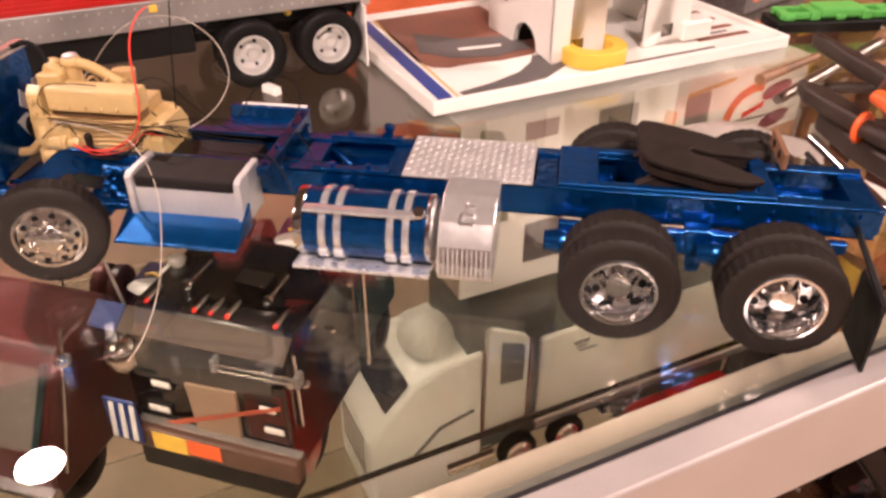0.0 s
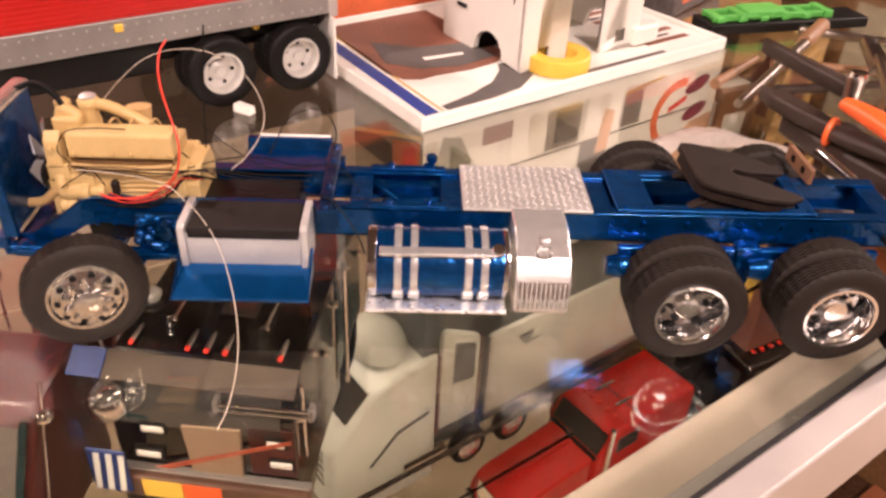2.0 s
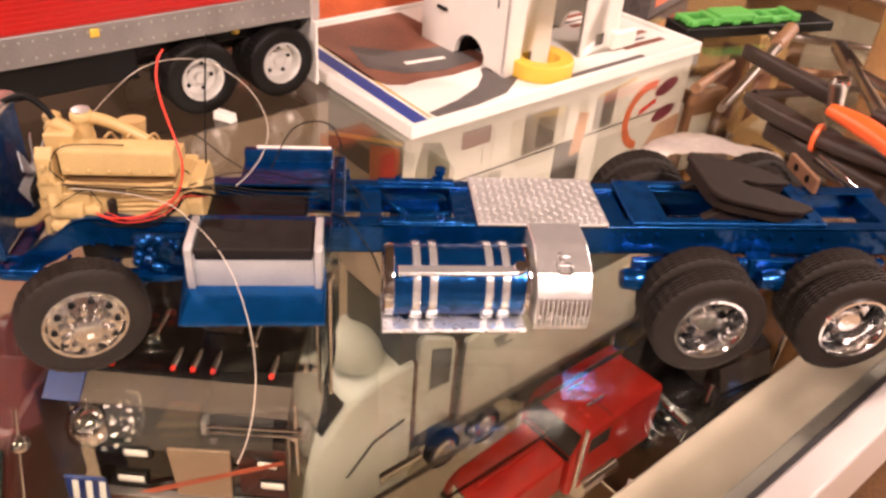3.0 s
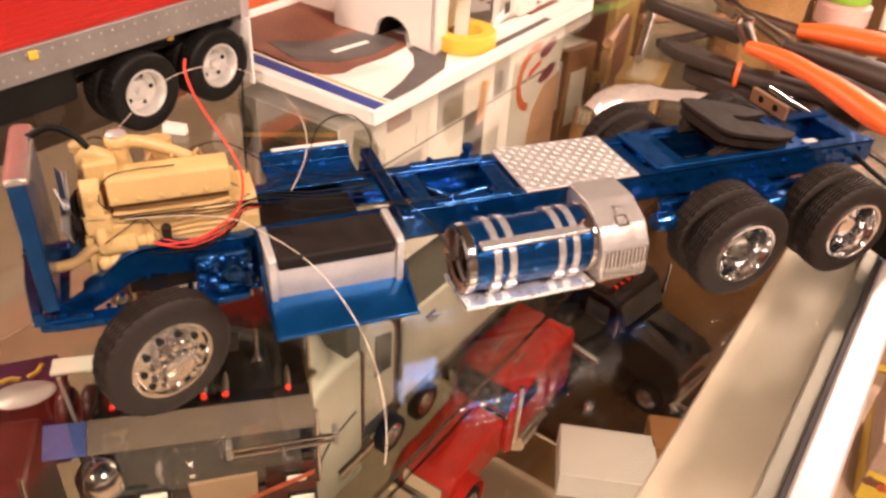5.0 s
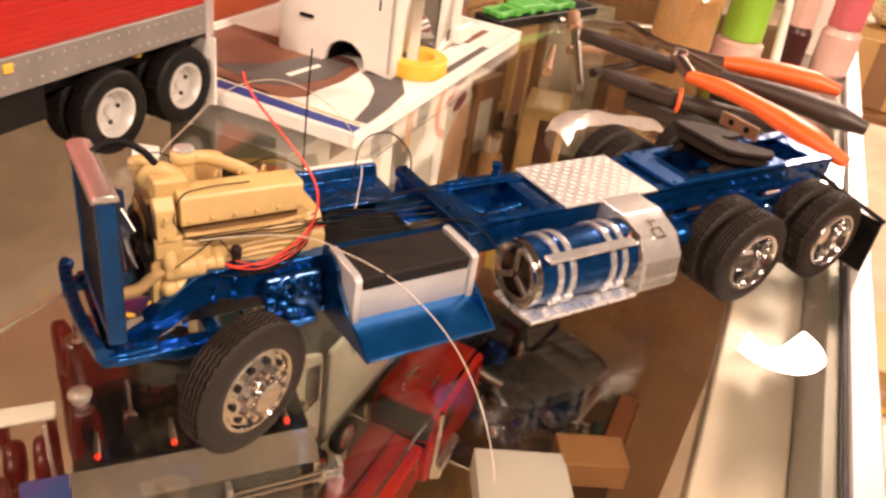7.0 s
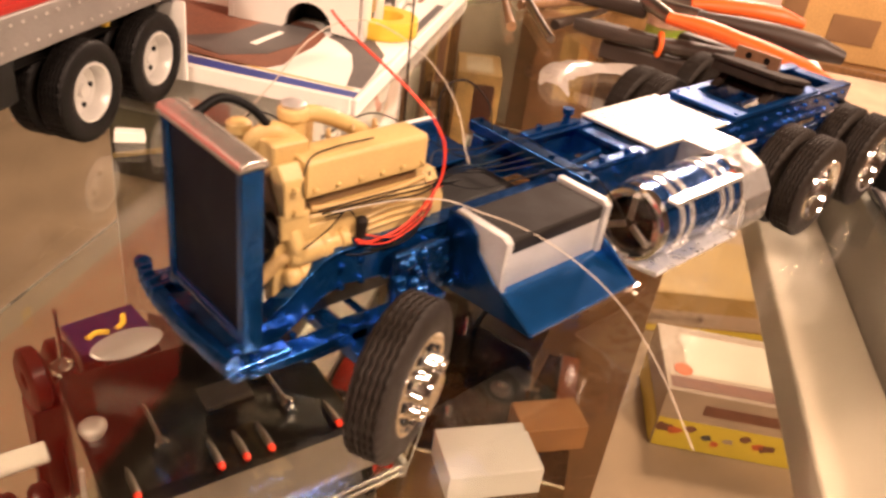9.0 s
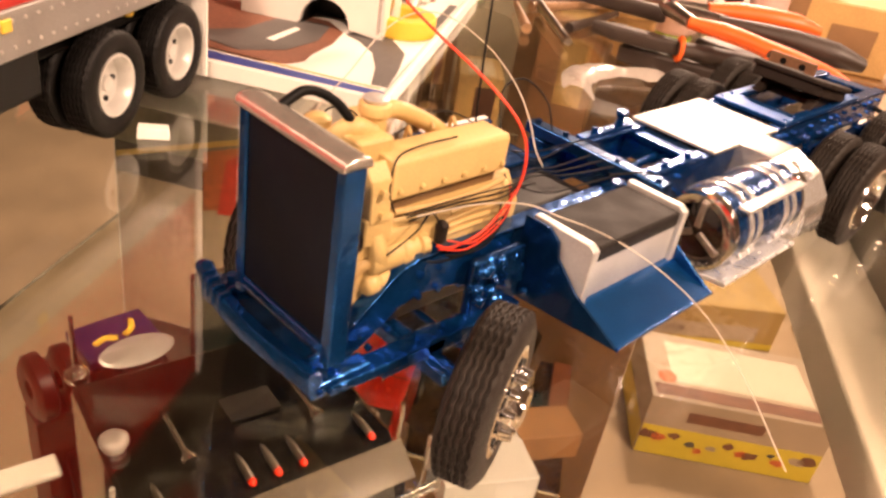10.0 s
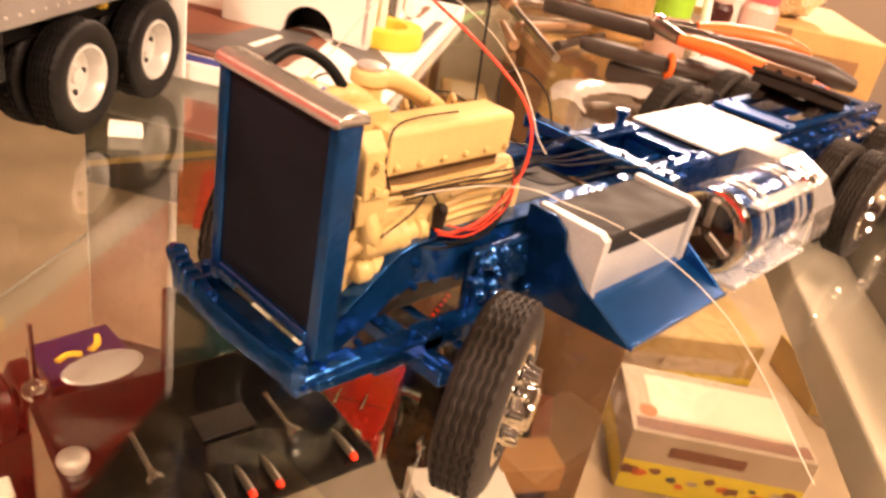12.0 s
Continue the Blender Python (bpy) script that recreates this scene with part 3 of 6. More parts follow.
part("pump_body", box(-5.72, -5.52, 0.90, 1.05, 1.24, 1.41, 0.014), TAN, engine)
part("pump_elbow", hose([(-5.62, 0.94, 1.28), (-5.61, 0.90, 1.20), (-5.58, 0.90, 1.13)], 0.055, 12, 6), TAN, engine)
part("thermostat_housing", box(-5.66, -5.42, 1.08, 1.34, 1.58, 1.76, 0.014), TAN, engine)
part("fuel_filter", turned([(0.0, 0.0), (0.035, 0.01), (0.04, 0.12), (0.025, 0.14), (0.0, 0.15)], "z", 14, (-5.14, 0.89, 1.12)), BROWN_BLACK, engine)
bracket = prism([(0.89, 1.38), (1.02, 1.38), (1.05, 1.66), (0.98, 1.70), (0.91, 1.62)], "x", -5.70, -5.56, 0.010)
bolts(bracket, [(-5.63, 0.885, z) for z in (1.43, 1.56)], "y", 0.022, 0.02)
part("pump_bracket", bracket, TAN, engine)
alternator = turned([(0.0, -5.69), (0.04, -5.68), (0.065, -5.66), (0.07, -5.60), (0.06, -5.59), (0.07, -5.58), (0.07, -5.50), (0.05, -5.47), (0.0, -5.46)], "x", 20, (0, 0.915, 0.985))
part("alternator", alternator, TAN, engine)
for k in range(6):  # head bolts along the cover's foot
    part("cover_bolt", turned([(0.0, 0.0), (0.018, 0.0), (0.018, -0.012), (0.010, -0.018), (0.0, -0.018)], "y", 8, (-5.46 + 0.165 * k, 0.948, 1.50)), TAN, engine)
part("fuel_rail", hose([(-5.5, 0.93, 1.395), (-5.2, 0.905, 1.385), (-4.9, 0.905, 1.385), (-4.62, 0.93, 1.40)], 0.020, 8, 6), TAN_DARK, engine)
pulley = turned([(0.0, -5.80), (0.07, -5.80), (0.08, -5.77), (0.14, -5.77), (0.11, -5.75), (0.14, -5.73), (0.07, -5.72)], "x", 24, (0, MID, 0.95))
turned([(0.0, -5.80), (0.05, -5.80), (0.09, -5.78), (0.07, -5.76), (0.09, -5.73)], "x", 20, (0, 0.98, 1.28), bm=pulley)
turned([(0.0, -5.82), (0.06, -5.82), (0.11, -5.78), (0.08, -5.76), (0.11, -5.73)], "x", 20, (0, MID, 1.33), bm=pulley)
part("pulley", pulley, BROWN_BLACK, engine, "dark belt pulleys")
belt = hose([(-5.765, 0.90, 1.30), (-5.765, 1.02, 1.37), (-5.765, MID, 1.44), (-5.765, 1.36, 1.34), (-5.765, 1.39, 0.95), (-5.765, MID, 0.81), (-5.765, 1.10, 0.92), (-5.765, 0.92, 1.2), (-5.765, 0.90, 1.30)], 0.018, 6, 6)
part("fan_belt", belt, BLACK, engine)
fan = turned([(0.0, -5.90), (0.05, -5.895), (0.07, -5.87), (0.07, -5.82), (0.0, -5.81)], "x", 18, (0, MID, 1.33))
blades = []
for k in range(6):
    a = 2 * math.pi * (k + 0.3) / 6
    c, s = math.cos(a), math.sin(a)
    ring = []
    for r, w in ((0.05, 0.035), (0.18, 0.075), (0.31, 0.085)):
        for side in (-1, 1):
            ring.append((-5.86 + 0.028 * side, MID + r * c - side * w * s, 1.33 + r * s + side * w * c))
    thick = [Vector((0.012, 0, 0)), Vector((0, 0, 0))]
    blade = bmesh.new()
    rows = [[blade.verts.new(Vector(p) + t) for p in ring] for t in thick]
    for i in (0, 2):
        for row, flip in ((rows[0], 1), (rows[1], -1)):
            q = [row[i], row[i + 1], row[i + 3], row[i + 2]]
            blade.faces.new(q[::flip])
    for i, j in ((0, 2), (2, 4), (4, 5), (5, 3), (3, 1)):
        blade.faces.new((rows[0][i], rows[0][j], rows[1][j], rows[1][i]))
    blades.append(blade)
part("fan_hub", fan, BRUSHED, engine, "grey fan hub")
for blade in blades:
    part("fan_blade", blade, BRUSHED, engine)
filler = turned([(0.085, 1.50), (0.085, 1.66), (0.075, 1.70), (0.075, 1.80), (0.095, 1.81), (0.095, 1.86), (0.08, 1.875), (0.0, 1.875)], "z", 20, (-5.39, 1.30, 0))
filler_ob = part("oil_filler", filler, TAN, engine)
part("filler_lid", turned([(0.0, 1.876), (0.07, 1.876), (0.075, 1.895), (0.06, 1.905), (0.0, 1.905)], "z", 18, (-5.39, 1.30, 0)), SILVER, filler_ob, "silver filler lid")
part("front_breather", turned([(0.05, 1.58), (0.05, 1.72), (0.075, 1.73), (0.075, 1.78), (0.05, 1.80), (0.0, 1.80)], "z", 18, (-5.68, 1.42, 0)), TAN, engine)
for k in range(3):
    part("injector_line", hose([(-5.2 + 0.18 * k, 1.19, 1.688), (-5.16 + 0.18 * k, 1.26, 1.70), (-5.12 + 0.18 * k, 1.32, 1.56)], 0.012, 6, 5), TAN_DARK, engine)
pipe = hose([(-5.36, 1.30, 1.80), (-5.26, 1.30, 1.81), (-5.1, 1.29, 1.75), (-4.9, 1.28, 1.64), (-4.80, 1.28, 1.56)], 0.052, 12, 6)
part("intake_pipe", pipe, TAN, engine)
manifold = box(-5.5, -4.7, 1.58, 1.72, 1.10, 1.30, 0.03)
rod((-5.1, 1.66, 1.25), (-5.1, 1.70, 1.62), 0.09, 14, 0.12, bm=manifold)
part("manifold", manifold, TAN_DARK, engine)
thermostat = hose([(-5.62, 1.3, 1.60), (-5.66, 1.3, 1.70), (-5.58, 1.24, 1.78), (-5.46, 1.22, 1.72)], 0.06, 12, 6)
part("water_outlet", thermostat, TAN, engine)
part("radiator_hose", hose([(-6.02, 1.30, 1.93), (-5.84, 1.32, 1.99), (-5.68, 1.28, 1.92), (-5.56, 1.22, 1.76)], 0.027, 10, 8), BLACK_WIRE, engine, "black rubber hose")
part("lower_hose", hose([(-6.02, 0.98, 0.95), (-5.84, 0.95, 1.0), (-5.72, 0.94, 1.10), (-5.64, 0.935, 1.125)], 0.045, 10, 6), TAN_DARK, engine)
rnd = random.Random(5)
runs = [[(-5.5, 0.93, 1.40), (-5.58, 0.90, 1.55), (-5.5, 0.96, 1.70), (-5.3, 1.0, 1.72), (-5.0, 1.02, 1.71)],
        [(-5.6, 0.84, 1.2), (-5.45, 0.80, 1.32), (-5.3, 0.84, 1.38), (-5.2, 0.82, 1.25)],
        [(-5.4, 0.86, 1.10), (-5.2, 0.80, 1.06), (-4.95, 0.82, 1.04), (-4.7, 0.86, 1.12), (-4.55, 0.95, 1.3)],
        [(-5.7, 1.5, 1.55), (-5.6, 1.45, 1.8), (-5.45, 1.4, 1.78), (-5.3, 1.45, 1.6)],
        [(-5.0, 1.55, 1.5), (-4.6, 1.5, 1.62), (-4.2, 1.35, 1.4), (-3.8, 1.3, 1.2), (-3.2, 1.3, 1.24), (-2.9, 1.1, 1.0)],
        [(-4.6, 1.2, 1.4), (-4.3, 1.1, 1.22), (-4.0, 1.0, 1.12), (-3.6, 0.96, 1.12), (-3.1, 0.9, 1.14), (-2.7, 0.9, 1.13)],
        [(-4.5, 1.0, 1.35), (-4.2, 1.3, 1.3), (-3.9, 1.5, 1.2), (-3.6, 1.45, 1.16), (-3.4, 1.3, 1.26)]]
for k in range(3):  # a bundle along the block that runs back over the frame
    o = 0.035 * k
    runs.append([(-5.5 + o, 0.85 + 0.4 * o, 1.42 - o), (-5.1, 0.83, 1.43 - 0.7 * o), (-4.7, 0.82, 1.42 - 0.9 * o), (-4.3, 0.93 + o, 1.35), (-3.9, 0.95 + 1.6 * o, 1.25 + rnd.uniform(-.03, .03)), (-3.4, 0.9 + 3 * o, 1.24)])
for k in range(5):  # loose strands that sag beside the block
    a = rnd.uniform(-0.04, 0.04)
    runs.append([(-5.25 + 0.05 * k, 0.86, 1.06 + a), (-5.05, 0.80 + 0.01 * k, 1.02 + a), (-4.8, 0.81, 1.05 + 0.03 * k), (-4.62, 0.84, 1.16 + a + 0.02 * k), (-4.5, 0.93, 1.30 + 0.5 * a), (-4.3 + 0.04 * k, 1.02, 1.22)])
for pts in runs:
    r = 0.0055
    part("wiring", hose(pts, r, 6, 8), BLACK_WIRE, engine, "thin black wiring")
part("red_wire", hose([(-5.28, 0.83, 1.18), (-5.15, 0.83, 1.13), (-4.91, 0.84, 1.15), (-4.71, 0.86, 1.25), (-4.58, 0.87, 1.4), (-4.54, 0.91, 1.6), (-4.58, 0.99, 1.76), (-4.66, 1.13, 1.90), (-4.74, 1.3, 2.02), (-4.80, 1.5, 2.12), (-4.82, 1.7, 2.20), (-4.80, 1.84, 2.24)], 0.0095, 8, 8), RED_WIRE, truck, "loose red wire")
part("red_wire", hose([(-5.26, 0.83, 1.15), (-5.05, 0.81, 1.10), (-4.82, 0.83, 1.13), (-4.66, 0.86, 1.21), (-4.56, 0.92, 1.30), (-4.40, 1.02, 1.24)], 0.005, 6, 8), RED_WIRE, truck, "loose red wire")
part("red_wire", hose([(-5.20, 0.83, 1.19), (-5.0, 0.81, 1.13), (-4.78, 0.84, 1.18), (-4.64, 0.87, 1.28), (-4.58, 0.95, 1.36)], 0.005, 6, 8), RED_WIRE, truck, "loose red wire")
part("clear_line", hose([(-5.45, 0.86, 1.40), (-5.0, 0.82, 1.38), (-4.65, 0.74, 1.33), (-4.46, 0.6, 1.26), (-4.31, 0.45, 1.21), (-4.17, 0.27, 1.14), (-4.06, 0.09, 1.05), (-3.97, -0.11, 0.94), (-3.9, -0.31, 0.8), (-3.86, -0.51, 0.63), (-3.86, -0.71, 0.46), (-3.9, -0.91, 0.3), (-3.96, -1.06, 0.21)], 0.0042, 6, 8), WHITE_WIRE, truck, "loose clear nylon line")
part("clear_line", hose([(-5.49, 1.5, 1.55), (-5.49, 1.77, 1.62), (-5.25, 1.76, 1.88), (-5.01, 1.8, 2.07), (-4.74, 1.85, 2.15), (-4.45, 1.87, 2.13), (-4.19, 1.83, 2.01), (-4.0, 1.72, 1.85), (-3.9, 1.56, 1.66), (-3.93, 1.38, 1.5), (-4.04, 1.2, 1.38), (-4.14, 1.04, 1.34)], 0.0042, 6, 8), WHITE_WIRE, truck, "loose clear nylon loop")
part("black_wire", hose([(-4.45, 1.4, 1.3), (-4.43, 1.45, 1.7), (-4.40, 1.5, 2.1), (-4.36, 1.55, 2.5)], 0.0075, 6, 8), BLACK_WIRE, truck)
part("black_wire", hose([(-3.9, 1.6, 1.2), (-3.7, 1.85, 1.5), (-3.4, 1.9, 1.55), (-3.25, 1.75, 1.4), (-3.3, 1.6, 1.2)], 0.0075, 6, 8), BLACK_WIRE, truck)
part("black_wire", hose([(-3.5, 0.9, 1.2), (-3.2, 0.72, 1.22), (-2.98, 0.55, 1.0), (-2.9, 0.45, 0.85)], 0.0075, 6, 8), BLACK_WIRE, truck)

# steering gear and shackles at the near rail
for y, s in ((0.78, 1), (1.72, -1)):
    gear = turned([(0.0, -0.13), (0.08, -0.12), (0.10, -0.04), (0.10, 0.08), (0.06, 0.12), (0.0, 0.13)], "y", 16, (-4.72, y, 0.88))
    quadbox(gear, -4.86, -4.58, y - 0.03, y + 0.06, 0.74, 1.0, 0.015)
    bolts(gear, [(-4.84, y - s * 0.04, 0.95), (-4.6, y - s * 0.04, 0.95), (-4.84, y - s * 0.04, 0.8), (-4.6, y - s * 0.04, 0.8), (-4.72, y - s * 0.12, 0.88)], "y", 0.035, 0.03)
    quadbox(gear, -5.0, -4.52, y - 0.04, y + 0.04, 0.60, 1.02, 0.03)
    lumps = random.Random(9)
    cluster = bmesh.new()
    for k in range(30):
        r = lumps.uniform(0.025, 0.06)
        c = (lumps.uniform(-4.98, -4.54), y - s * lumps.uniform(0.0, 0.10), lumps.uniform(0.66, 0.98))
        turned([(0.0, -r), (r * 0.6, -r * 0.8), (r, -r * 0.2), (r, r * 0.2), (r * 0.6, r * 0.8), (0.0, r)], "xyz"[k % 3], 10, c, bm=cluster)
    tagged(part("steering_fitting", cluster, BLUE, truck), kind="stuff")
    rod((-4.72, y, 0.86), (-4.62, y, 0.58), 0.035, 10, bm=gear)
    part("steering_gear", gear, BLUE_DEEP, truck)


# ---- battery boxes ----
def battery_box(x0, x1, sgn, y0, body_mat, cover_mat):
    """A box with a lid, end plates and a folded step tray; sgn -1 opens to the near side."""
    def yy(d):
        return y0 + sgn * d

    def slab(xa, xb, da, db, z0, z1, b=0.012, bm=None):
        a, c = sorted((yy(da), yy(db)))
        return quadbox(bm or bmesh.new(), xa, xb, a, c, z0, z1, b)

    b = part("battery_box", slab(x0 + 0.06, x1 - 0.06, 0.0, 0.47, 0.70, 1.10), body_mat, truck, "silver battery box with a black lid and blue step")
    part("lid", slab(x0 + 0.075, x1 - 0.075, 0.02, 0.485, 1.06, 1.175, 0.02), cover_mat, b)
    for xa in (x0, x1 - 0.062):
        part("end_plate", prism([(yy(0.02), 0.72), (yy(0.50), 0.72), (yy(0.50), 1.17), (yy(0.45), 1.20), (yy(0.02), 1.20)], "x", xa, xa + 0.062, 0.008), body_mat, b)
    tray = prism([(yy(0.46), 0.80), (yy(0.46), 0.775), (yy(0.84), 0.665), (yy(0.85), 0.70), (yy(0.835), 0.705), (yy(0.83), 0.69)], "x", x0 - 0.02, x1 + 0.02, 0.004)
    part("step", tray, BLUE_SHEET, b, "blue step tray")
    # front gusset darker than the rear one: its shade is in the colour
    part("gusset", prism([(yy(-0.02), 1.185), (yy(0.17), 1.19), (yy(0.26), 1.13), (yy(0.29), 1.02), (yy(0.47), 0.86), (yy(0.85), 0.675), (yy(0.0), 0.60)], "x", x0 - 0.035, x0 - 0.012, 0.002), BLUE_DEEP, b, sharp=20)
    part("gusset", prism([(yy(0.40), 0.94), (yy(0.48), 0.90), (yy(0.85), 0.675), (yy(0.40), 0.70)], "x", x1 + 0.010, x1 + 0.030, 0.004), BLUE_SHEET, b)
    return b


battery_box(-4.48, -3.38, -1, 0.80, BRUSHED, LID_BLACK)
far_box = part("far_step_box", prism([(1.70, 0.72), (2.24, 0.72), (2.26, 1.09), (2.18, 1.09), (2.14, 0.98), (1.74, 0.98), (1.70, 1.06)], "x", -4.22, -3.34, 0.01), BLUE, truck)
part("top_strip", box(-4.1, -3.36, 2.215, 2.262, 1.092, 1.104, 0.003), WHITE_CARD, far_box, "bright white strip")

# ---- fuel tank and chrome step ----
TY, TZ, TR = 0.42, 0.81, 0.31
tank = part("fuel_tank", turned([(0.0, -2.845), (0.20, -2.84), (0.285, -2.825), (TR, -2.79), (TR, -1.66), (0.285, -1.63), (0.0, -1.62)], "x", 40, (0, TY, TZ)), BLUE, truck, "blue cylindrical fuel tank with chrome straps")
end = part("end_cap", turned([(0.0, -2.845), (0.20, -2.846), (0.262, -2.858), (0.285, -2.872), (TR + 0.004, -2.862), (TR + 0.008, -2.83), (TR + 0.006, -2.79), (TR + 0.001, -2.785)], "x", 40, (0, TY, TZ)), CHROME, tank, "chrome end ring")
part("dish", turned([(0.0, -2.858), (0.10, -2.857), (0.20, -2.851), (0.225, -2.848), (0.0, -2.846)], "x", 32, (0, TY, TZ)), BLACK_CHROME, end, "dark polished dish")
# three raised bars stand in for bright wedge reflections on the tank end
for k in range(3):
    a = math.radians(90 + 120 * k)
    reflection_bar = box(-2.872, -2.850, -0.028, 0.028, 0.03, 0.235, 0.008)
    part("reflection_bar", reflection_bar, STEEL, end, at=(0, TY, TZ), turn=(math.degrees(a) - 90, 0, 0))
part("end_cap", turned([(TR + 0.001, -1.68), (TR + 0.006, -1.675), (TR + 0.004, -1.64), (0.27, -1.615), (0.0, -1.60)], "x", 40, (0, TY, TZ)), CHROME, tank, "chrome end cap")
for x in (-2.60, -2.46, -1.99, -1.85):
    part("strap", turned([(TR + 0.002, x - 0.033), (TR + 0.016, x - 0.031), (TR + 0.018, x), (TR + 0.016, x + 0.031), (TR + 0.002, x + 0.033)], "x", 40, (0, TY, TZ)), STRAP, tank, "chrome strap")
    buckle = box(-0.05, 0.05, -0.02, 0.03, -0.05, 0.05, 0.012)
    part("buckle", buckle, FOIL, tank, at=(x, TY - 0.33 * math.cos(radians(-30)), TZ + 0.33 * math.sin(radians(-30))), turn=(30, 0, 0))
part("step_bar", box(-2.76, -1.76, TY - 0.31, TY - 0.20, TZ + 0.255, TZ + 0.29, 0.010), STRAP, tank, "silver step bar")
part("tray", prism([(0.06, 0.50), (0.30, 0.47), (0.62, 0.47), (0.62, 0.50), (0.30, 0.505), (0.07, 0.54), (0.05, 0.53)], "x", -2.88, -1.64, 0.004), FOIL, tank, "silver tray")
cap = turned([(0.06, 0.0), (0.06, 0.05), (0.05, 0.07), (0.0, 0.075)], "z", 14)
part("filler_cap", cap, CHROME, tank, at=(-1.74, TY - 0.20, TZ + 0.25), turn=(35, 0, 0))
step_prof = [(0.86, 1.118), (0.52, 1.118), (0.24, 1.00), (0.11, 0.82), (0.09, 0.53), (0.12, 0.48), (0.50, 0.46), (0.86, 0.60)]
step_box = part("chrome_step", prism(step_prof, "x", -1.575, -1.09, 0.012), STEP_METAL, truck, "chrome wrapped step box")
for k in range(11):
    x = -1.545 + k * 0.0415
    part("grip_rib", prism([(0.19, 0.90), (0.098, 0.80), (0.078, 0.55), (0.10, 0.55), (0.13, 0.78), (0.21, 0.88)], "x", x, x + 0.018), CHROME, step_box)
for dx, dz, w, h in ((0.0, 0.10, 0.13, 0.018), (0.0, 0.0, 0.13, 0.018), (-0.056, 0.05, 0.018, 0.09), (0.056, 0.05, 0.018, 0.09), (-0.02, 0.17, 0.018, 0.10), (0.03, 0.19, 0.07, 0.018)):
    part("emblem", box(-w / 2, w / 2, -0.012, 0.012, -h / 2, h / 2, 0.003), CHROME, step_box, "raised blank emblem", at=(-1.335 + dx, 0.28 + 0.92 * (dz - 0.06), 1.022 + 0.39 * (dz - 0.06)), turn=(-65, 0, 0))

# ---- fifth wheel, platform, mud flap ----
plat = bmesh.new()
quadbox(plat, -0.58, -0.22, 0.86, 1.64, 1.085, 1.125, 0.01)
for y in (0.86, 1.54):
    quadbox(plat, -0.24, 1.30, y, y + 0.10, 1.085, 1.125, 0.01)
quadbox(plat, 1.18, 1.32, 0.86, 1.64, 1.085, 1.122, 0.01)
bolts(plat, [(x, y, 1.128) for x in (-0.5, -0.3, 0.2, 0.6, 1.0, 1.25) for y in (0.91, 1.59)], "z", 0.022, 0.012)
part("platform", plat, BLUE_SATIN, truck)
wheel_base = prism([(0.10, 1.12), (1.0, 1.12), (0.80, 1.24), (0.35, 1.27)], "y", 0.92, 1.02, 0.01)
prism([(0.10, 1.12), (1.0, 1.12), (0.80, 1.24), (0.35, 1.27)], "y", 1.48, 1.58, 0.01, bm=wheel_base)
quadbox(wheel_base, 0.3, 0.8, 0.95, 1.55, 1.11, 1.17, 0.01)
fifth = part("fifth_wheel", wheel_base, BROWN_BLACK, truck, "dark brown coupling plate with a slot")
outline = [(-0.48, -0.30), (-0.43, -0.40), (-0.30, -0.45), (0.20, -0.46), (0.46, -0.40), (0.66, -0.26), (0.62, -0.20), (0.20, -0.055), (0.05, -0.07), (-0.02, 0.0), (0.05, 0.07), (0.20, 0.055), (0.62, 0.20), (0.66, 0.26), (0.46, 0.40), (0.20, 0.46), (-0.30, 0.45), (-0.43, 0.40), (-0.48, 0.30)]
part("coupling_plate", prism(outline, "z", 0.0, 0.05, 0.012), BROWN_BLACK, fifth, at=(0.58, MID + 0.03, 1.29), turn=(0, 12, 0))
skirt = [(x * 0.93, y * 0.93) for x, y in outline]
part("plate_skirt", prism(skirt, "z", -0.10, 0.0, 0.006), BROWN_BLACK, fifth, at=(0.58, MID + 0.03, 1.288), turn=(0, 12, 0))
pin = part("pin_bracket", box(1.46, 1.51, 1.46, 2.04, 1.10, 1.27, 0.01), WOOD_BROWN, truck, "brown bracket with two pin holes")
# black discs stand for the dark inside the pin holes
for y in (1.62, 1.86):
    part("pin_hole", turned([(0.0, 1.452), (0.04, 1.452), (0.04, 1.458), (0.0, 1.458)], "x", 14, (0, y, 1.19)), BLACK, pin)
part("mud_flap", box(2.02, 2.05, -0.10, 0.46, 0.06, 0.72, 0.006), BLACK, truck, "thin black mud flap")
part("flap_hanger", rod((2.03, -0.12, 0.74), (2.03, 0.90, 0.90), 0.03, 8), BLACK, truck)
part("mud_flap", box(2.02, 2.05, 2.04, 2.60, 0.06, 0.72, 0.006), BLACK, truck, "thin black mud flap")
part("flap_hanger", rod((2.03, 2.62, 0.74), (2.03, 1.62, 0.90), 0.03, 8), BLACK, truck)


# ---- on the glass: trailer, card tray, cab, tools ----
def cased(u, v):
    """A place on the glass from the case's own axes."""
    a = radians(EDGE)
    return (0.706 + u * math.cos(a) - v * math.sin(a), -0.81 + u * math.sin(a) + v * math.cos(a))


def at_case(u, v, z=GZ):
    return (*cased(u, v), z)


trailer = thing("trailer_model", at_case(-0.85, 9.4), "red box trailer model with silver lower rail on dark tyres", "model trailer", turn=(0, 0, EDGE))
# own axes: x along the trailer (rear at +1.2), near side at y = -1.05
part("box_body", box(-16, 1.25, -1.02, 1.30, 1.42, 4.3, 0.03), RED_BODY, trailer)
ribs = bmesh.new()
for k in range(44):
    quadbox(ribs, -16, 1.14, -1.032, -1.018, 1.48 + 0.063 * k, 1.512 + 0.063 * k, 0.0)
tagged(part("panel_ribs", ribs, RED_BODY, trailer), kind="stuff")
rail_t = box(-16, 1.27, -1.05, 1.33, 1.06, 1.44, 0.015)
